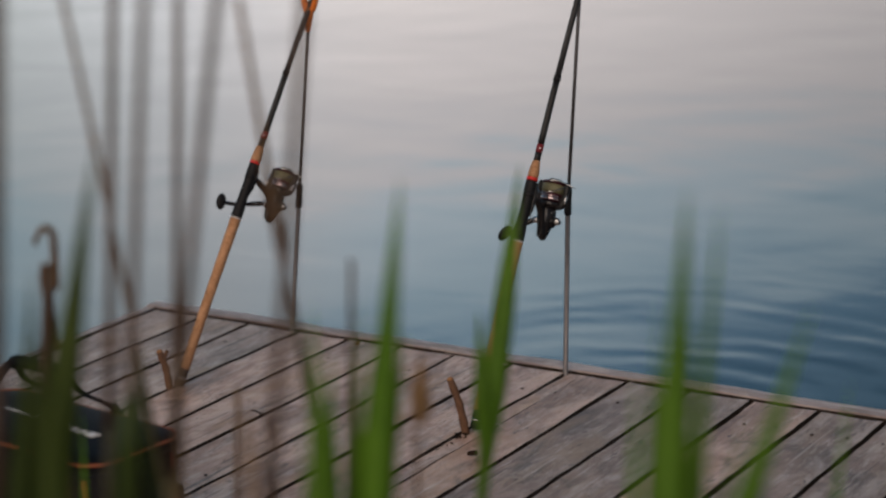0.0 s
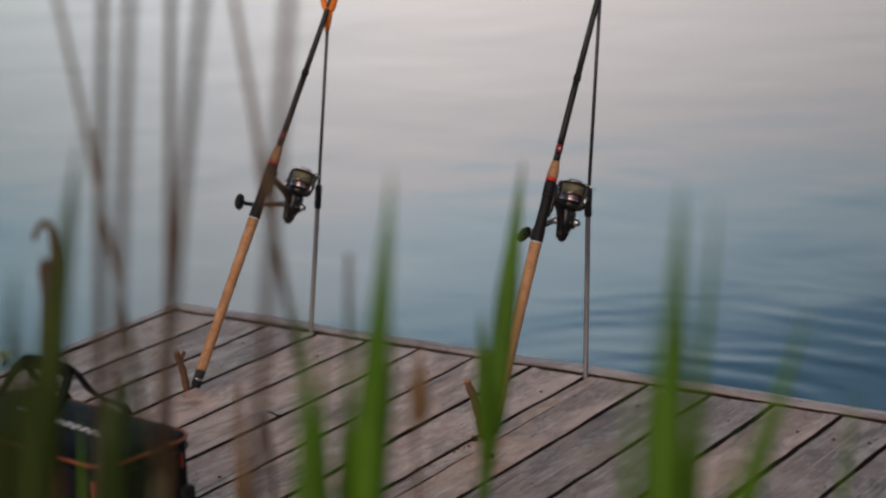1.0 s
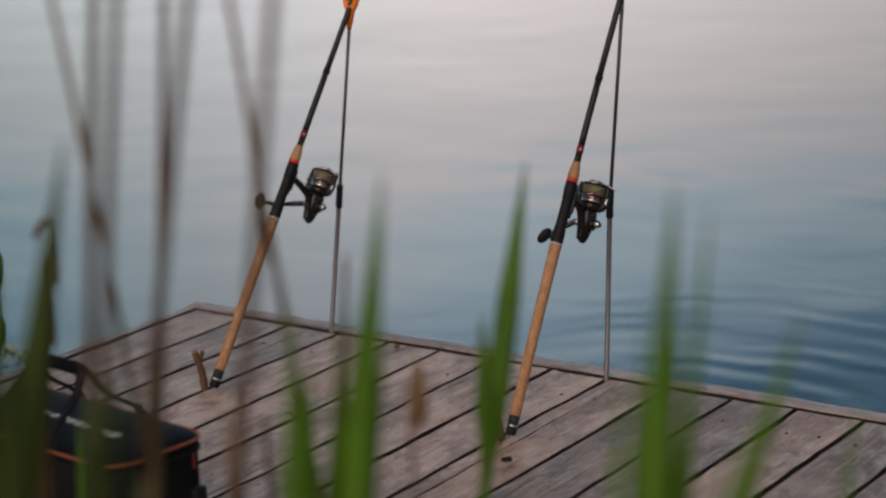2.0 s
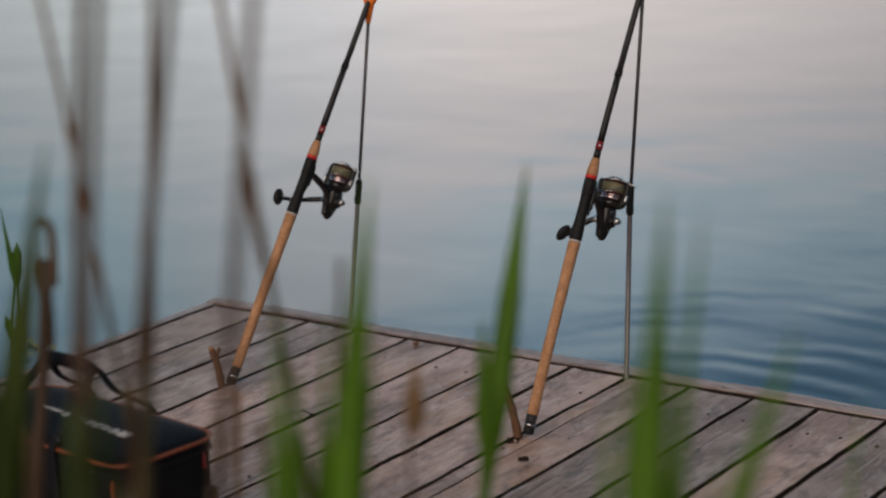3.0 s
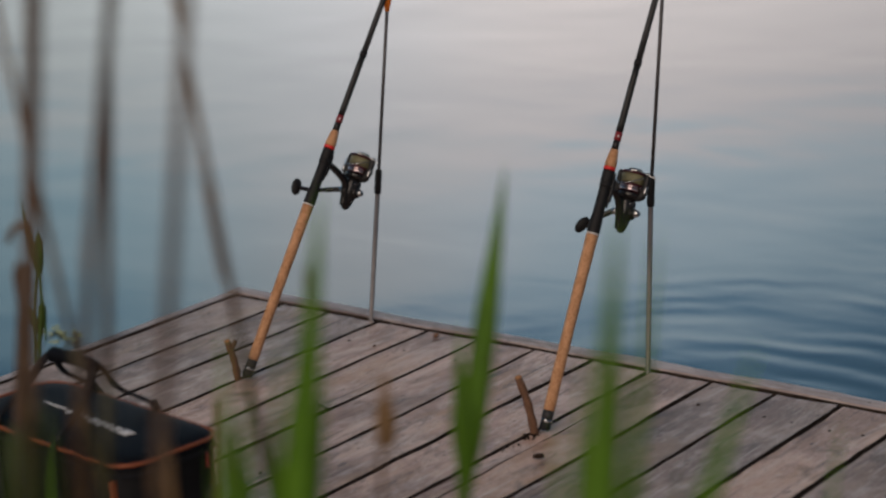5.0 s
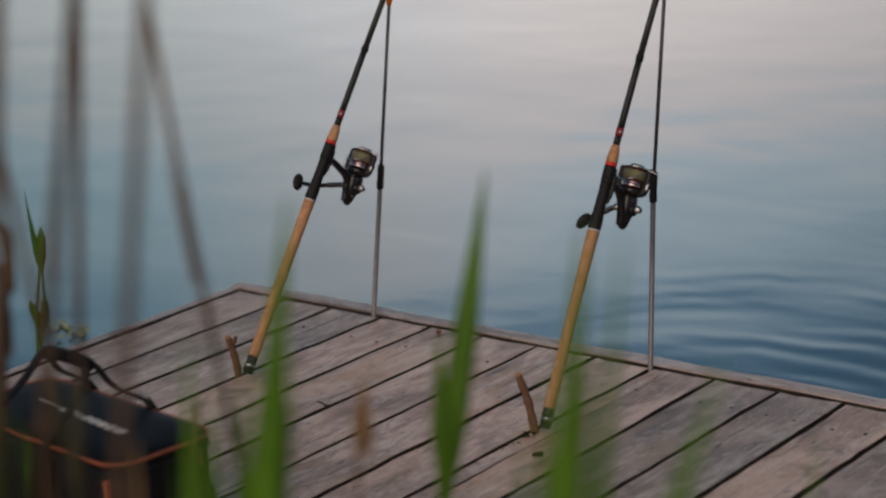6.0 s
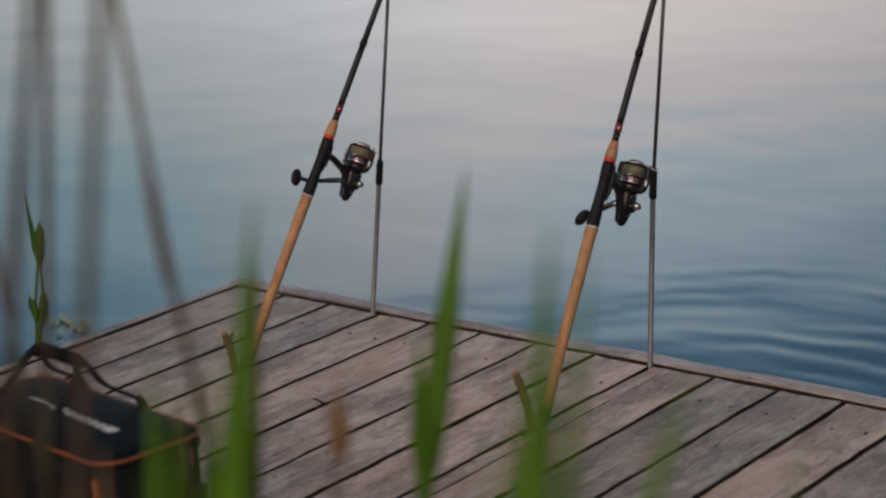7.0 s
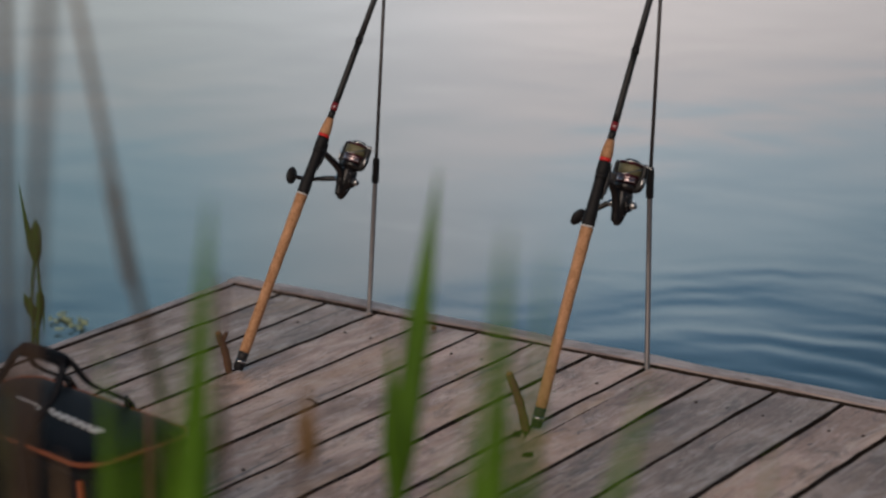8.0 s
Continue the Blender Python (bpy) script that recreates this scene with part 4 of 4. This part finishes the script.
for i, (x, y, lx, ly, top, w, extra) in enumerate(GREEN):
    reed = thing("green_reed", "fresh green reed with long pointed leaves", "reed", "reeds on the bank")
    part("leaf", blade_mesh(reed_axis(x, y, lx, ly, top), w, 0.3, 0.5, i, neck=(0.745, 0.815) if i == 1 else None, tip=0.14 if i == 1 else 0.25), green, reed)
    part("stem", tube(reed_axis(x, y, lx, ly, 0.52), [0.006 - 0.0004 * q for q in range(9)], 8), green, reed)
    for j, (z0, step, tip, w2) in enumerate(extra):
        pts = [q + Vector((0.79, 0.61, 0)) * step * max(0.0, (q.z - z0) / (tip - z0)) for q in reed_axis(x, y, lx, ly, tip)]
        part("leaf", blade_mesh(pts, w2, 0.3, 0.4, 31 * i + j, neck=(0.86, 0.92) if i == 1 else None, tip=0.10 if i == 1 else 0.25), green, reed)

OLIVE = [
    (2.026, -2.423, 0.120, 0.180, 1.022, 0.033),
    (2.035, -2.475, 0.12, 0.09, 0.94, 0.026),
    (2.020, -2.440, 0.05, 0.04, 0.88, 0.028),
    (2.113, -2.530, 0.04, 0.06, 0.90, 0.030),
    (2.090, -2.493, -0.05, 0.02, 0.87, 0.026),
    (2.060, -2.372, 0.06, 0.05, 0.835, 0.024),
]
for i, (x, y, lx, ly, top, w) in enumerate(OLIVE):
    reed = thing("green_reed", "single tall olive green reed leaf on the bank", "reed", "reeds on the bank")
    part("leaf", blade_mesh(reed_axis(x, y, lx, ly, top), w, 0.3, 0.4, 50 + i), olive, reed)
    part("stem", tube(reed_axis(x, y, lx, ly, 0.52), [0.006 - 0.0004 * q for q in range(9)], 8), green, reed)

# dry stems: x, y at 0.8 m; lean; tip height; radius; material
DRY = [
    (2.043, -2.125, -0.099, -0.087, 1.11, 0.0042, straw),
    (2.247, -2.430, 0.073, 0.129, 1.50, 0.0050, brown_reed),
    (2.101, -2.365, 0.138, 0.081, 1.50, 0.0048, brown_reed),
    (1.974, -2.213, 0.000, 0.135, 1.45, 0.0045, brown_reed),
    (1.888, -2.173, -0.070, -0.059, 1.16, 0.0036, straw),
    (1.963, -2.291, -0.005, 0.141, 1.50, 0.0046, brown_reed),
    (2.055, -2.370, 0.083, 0.069, 1.50, 0.0046, brown_reed),
    (2.099, -1.999, 0.023, 0.027, 0.720, 0.0026, straw),
    (1.795, -1.900, 0.040, 0.042, 0.636, 0.0042, straw),
    (2.059, -2.053, 0.054, 0.053, 0.850, 0.0036, brown_reed),
    (2.071, -2.545, 0.079, 0.060, 1.40, 0.0095, brown_reed),
    (2.101, -2.430, 0.093, 0.071, 0.83, 0.0075, olive),
    (2.022, -2.327, -0.060, -0.040, 0.80, 0.0055, olive),
    (2.108, -2.279, 0.020, 0.020, 0.775, 0.0032, straw),
    (1.915, -2.010, -0.020, 0.000, 0.655, 0.0036, brown_reed),
    (1.960, -2.340, 0.052, 0.050, 0.770, 0.0050, straw),
    (2.091, -2.350, 0.051, 0.073, 0.845, 0.0060, straw),
]


def build_dry(x, y, lx, ly, top, r, mat, sheath, seed):
    """A jointed stem; some keep a strip of dry leaf wrapped round them."""
    rnd = random.Random(seed)
    r *= 1.05 if top > 0.9 and r < 0.006 else 1.0
    label = "short olive reed stem on the bank" if mat is olive else "short broken brown reed stem on the bank" if top < 0.9 else "tall dry brown reed stem on the bank"
    reed = thing("dry_reed", label, "reed", "reeds on the bank")
    pts = smooth_path(reed_axis(x, y, lx, ly, top, curl=(rnd.uniform(-0.012, 0.012), rnd.uniform(-0.012, 0.012))), 3)
    n = len(pts)
    radii = [r * (1.1 - 0.45 * i / n) for i in range(n)]
    if top > 0.9:
        # the foot of a tall stem is still wrapped in dull olive leaf
        cut = max(i for i in range(n) if pts[i].z < 0.82)
        part("lower_stem", tube(pts[:cut + 1], [q * 1.08 for q in radii[:cut + 1]], 8), olive_brown, reed, "dull olive lower stem")
        part("stem", tube(pts[cut:], radii[cut:], 8), mat, reed)
    else:
        part("stem", tube(pts, radii, 8), mat, reed)
    for i in range(3, n - 2, 6):
        d = (pts[i + 1] - pts[i]).normalized()
        part("node", tube([pts[i] - d * 0.004, pts[i], pts[i] + d * 0.004], [r * 0.95, r * 1.3, r * 0.95], 8), straw, reed)
    if sheath:
        z0, z1, w = sheath
        run = [Vector((x + lx * (z - 0.8), y + ly * (z - 0.8), z)) + Vector((0.61, -0.79, 0)) * (r + 0.001) for z in (z0, z0 + (z1 - z0) * 0.35, z0 + (z1 - z0) * 0.7, z1)]
        part("leaf_sheath", blade_mesh(run, w, 0.5, 0.5, seed, tip=0.25 if top > 0.9 else 0.06), sheath_brown if top > 0.9 else tan_leaf, reed, "dark brown dry leaf sheath" if top > 0.9 else "tan dry leaf")
    return reed


SHEATHS = [(0.86, 0.97, 0.012), None, (0.93, 1.07, 0.015), (0.94, 1.04, 0.011), None, (0.90, 1.06, 0.013), None, (0.676, 0.750, 0.019), None, None, None, None, None, (0.67, 0.77, 0.006), None, None, (0.70, 0.83, 0.008)]
for i, row in enumerate(DRY):
    build_dry(*row, SHEATHS[i], i)

# broken stem with a hooked, hanging tip
reed = thing("broken_reed", "broken brown reed with a hooked tip", "reed", "reeds on the bank")
ax = reed_axis(1.567, -1.940, 0.092, 0.097, 0.765)
part("stem", tube(smooth_path(ax, 3), [0.0072 - 0.00004 * i for i in range(25)], 8), brown_reed, reed)
side, tip = Vector((0.79, 0.61, 0)), ax[-1]
bent = [tip - Vector((0, 0, 0.03)) + side * 0.004, tip + Vector((0, 0, 0.010)) + side * 0.006, tip + Vector((0, 0, 0.034)) + side * 0.006, tip + Vector((0, 0, 0.042)) + side * 0.000, tip + Vector((0, 0, 0.036)) - side * 0.009, tip + Vector((0, 0, 0.024)) - side * 0.015]
part("bent_top", tube(smooth_path(bent, 4), [0.0046] * 8 + [0.0042] * 8 + [0.0032] * 5, 8), straw, reed, "pale dry bent top")
part("torn_leaf", blade_mesh([tip - Vector((0, 0, 0.10)) - side * 0.004, tip - Vector((0, 0, 0.03)) - side * 0.006, tip + Vector((0, 0, 0.005)) - side * 0.008], 0.012, 0.4, 0.3, 61, tip=0.03), sheath_brown, reed)


# thin green blade further along the bank
reed = thing("green_reed", "thin young green reed on the bank", "reed", "reeds on the bank")
part("leaf", blade_mesh(reed_axis(2.527, -1.962, 0.10, 0.06, 0.765), 0.012, 0.3, 0.4, 77), green, reed)
reed = thing("green_reed", "short bright green reed leaf before the bag", "reed", "reeds on the bank")
part("leaf", blade_mesh(reed_axis(1.672, -2.014, 0.032, 0.045, 0.625), 0.013, 0.3, 0.4, 78), green, reed)


# ---------------------------------------------------------------- young shoot at the deck's side
def build_shoot():
    shoot = thing("reed_shoot", "young bright green reed shoot in the water beside the dock", "reed shoot")
    r, u = Vector((0.79, 0.61, 0)), Vector((0, 0, 1))
    o = Vector((-0.488, -0.166, 0.045))

    def at(side, z):
        return o + u * z + r * (side + (0.11 * z if z < 0 else 0))

    for side, bow in ((-0.005, -0.003), (0.005, 0.005)):
        stem = [at(side, -0.62), at(side, -0.36), at(side, -0.20), at(side + bow, -0.10), at(side * 0.4, 0), at(side * 0.2, 0.03)]
        part("stem", tube(smooth_path(stem, 4), [0.0048 - 0.00010 * i for i in range(21)], 8), shoot_green, shoot)
    leaves = [(-0.015, [(0, 0), (-0.006, 0.05), (-0.013, 0.11), (-0.021, 0.196)], 0.019, 0.14),
              (-0.020, [(0.002, 0), (0.005, 0.04), (0.009, 0.08), (0.010, 0.112)], 0.022, 0.03),
              (-0.160, [(-0.003, 0), (-0.008, 0.03), (-0.018, 0.055), (-0.026, 0.072)], 0.021, 0.03),
              (-0.130, [(0.004, 0), (0.010, 0.035), (0.017, 0.02), (0.021, -0.06)], 0.016, 0.04),
              (-0.200, [(0.001, 0), (0.008, 0.05), (0.012, 0.10), (0.012, 0.13)], 0.014, 0.05)]
    for i, (z0, pts, w, tip) in enumerate(leaves):
        part("leaf", blade_mesh([at(a, z0 + b) for a, b in pts], w, 0.35, 0.5, 90 + i, tip=tip), shoot_green, shoot)


shoot_green = leaf_material("shoot_leaf", (0.036, 0.10, 0.008), (0.078, 0.185, 0.02), 0.1, 0.35)
build_shoot()

# ---------------------------------------------------------------- small litter on the deck
chip = thing("bark_chip", "dark brown flake of bark lying on the planks", "bark chip", at=pose(1.203, -0.521, 0.003, 0, 0, 25))
bm = bmesh.new()
for i, (a, b, h) in enumerate(((-0.010, -0.003, 0), (-0.003, -0.005, 0), (0.007, -0.004, 0), (0.011, 0.002, 0), (0.003, 0.005, 0), (-0.007, 0.004, 0))):
    bm.verts.new((a, b, 0.0)); bm.verts.new((a * 0.8, b * 0.7, 0.007 + 0.002 * math.sin(i * 2.3)))
bm.verts.ensure_lookup_table()
low, up = list(bm.verts)[0::2], list(bm.verts)[1::2]
bm.faces.new(low[::-1]); bm.faces.new(up)
for i in range(6):
    bm.faces.new((low[i], low[(i + 1) % 6], up[(i + 1) % 6], up[i]))
part("flake", bm, dark_bark, chip, smooth=False)

stick = thing("fallen_twig", "thin dark twig lying across the planks", "twig", at=pose(0.689, -0.504, 0.003, 0, 0, -20))
part("stem", tube(smooth_path([(-0.024, 0, 0), (-0.008, 0.002, 0.001), (0.010, -0.001, 0.001), (0.022, 0.003, 0.0005)], 4), [0.0016] * 13, 7), dark_bark, stick)
part("side_shoot", tube([(0.004, 0, 0.001), (0.010, 0.007, 0.001)], [0.0012, 0.0008], 6), dark_bark, stick)

knob = thing("bark_knot", "small dark scrap of bark by the far edge", "bark chip", at=pose(0.603, -0.034, 0.0, 0, 0, 40))
part("flake", ball((0, 0, 0.004), 0.0055, (1.2, 0.9, 0.8)), bark, knob)

# floating weed beside the deck
weed = thing("floating_weed", "small patch of yellow-green weed on the water", "water weed")
weed_m = noisy("pale_weed", (0.26, 0.30, 0.13), (0.40, 0.43, 0.20), 30, rough=0.6)
for i in range(16):
    a, d = random.uniform(0, 6.28), random.uniform(0.01, 0.075)
    c = Vector((-1.04 + 1.5 * d * math.cos(a), 0.37 + d * math.sin(a), WATER_Z + 0.004 + 0.0005 * i))
    k, turn = random.uniform(0.8, 1.5), random.uniform(0, 3.1)
    bm = bmesh.new()
    vs = [bm.verts.new(c + Vector((k * (0.012 * math.cos(t) * math.cos(turn) - 0.006 * math.sin(t) * math.sin(turn)), k * (0.012 * math.cos(t) * math.sin(turn) + 0.006 * math.sin(t) * math.cos(turn)), 0.002 * math.sin(2 * t)))) for t in (2 * math.pi * q / 9 for q in range(9))]
    vb = [bm.verts.new(v.co - Vector((0, 0, 0.0015))) for v in vs]
    bm.faces.new(vs); bm.faces.new(vb[::-1])
    for k in range(9):
        bm.faces.new((vs[k], vb[k], vb[(k + 1) % 9], vs[(k + 1) % 9]))
    part("leaf", bm, weed_m, weed)
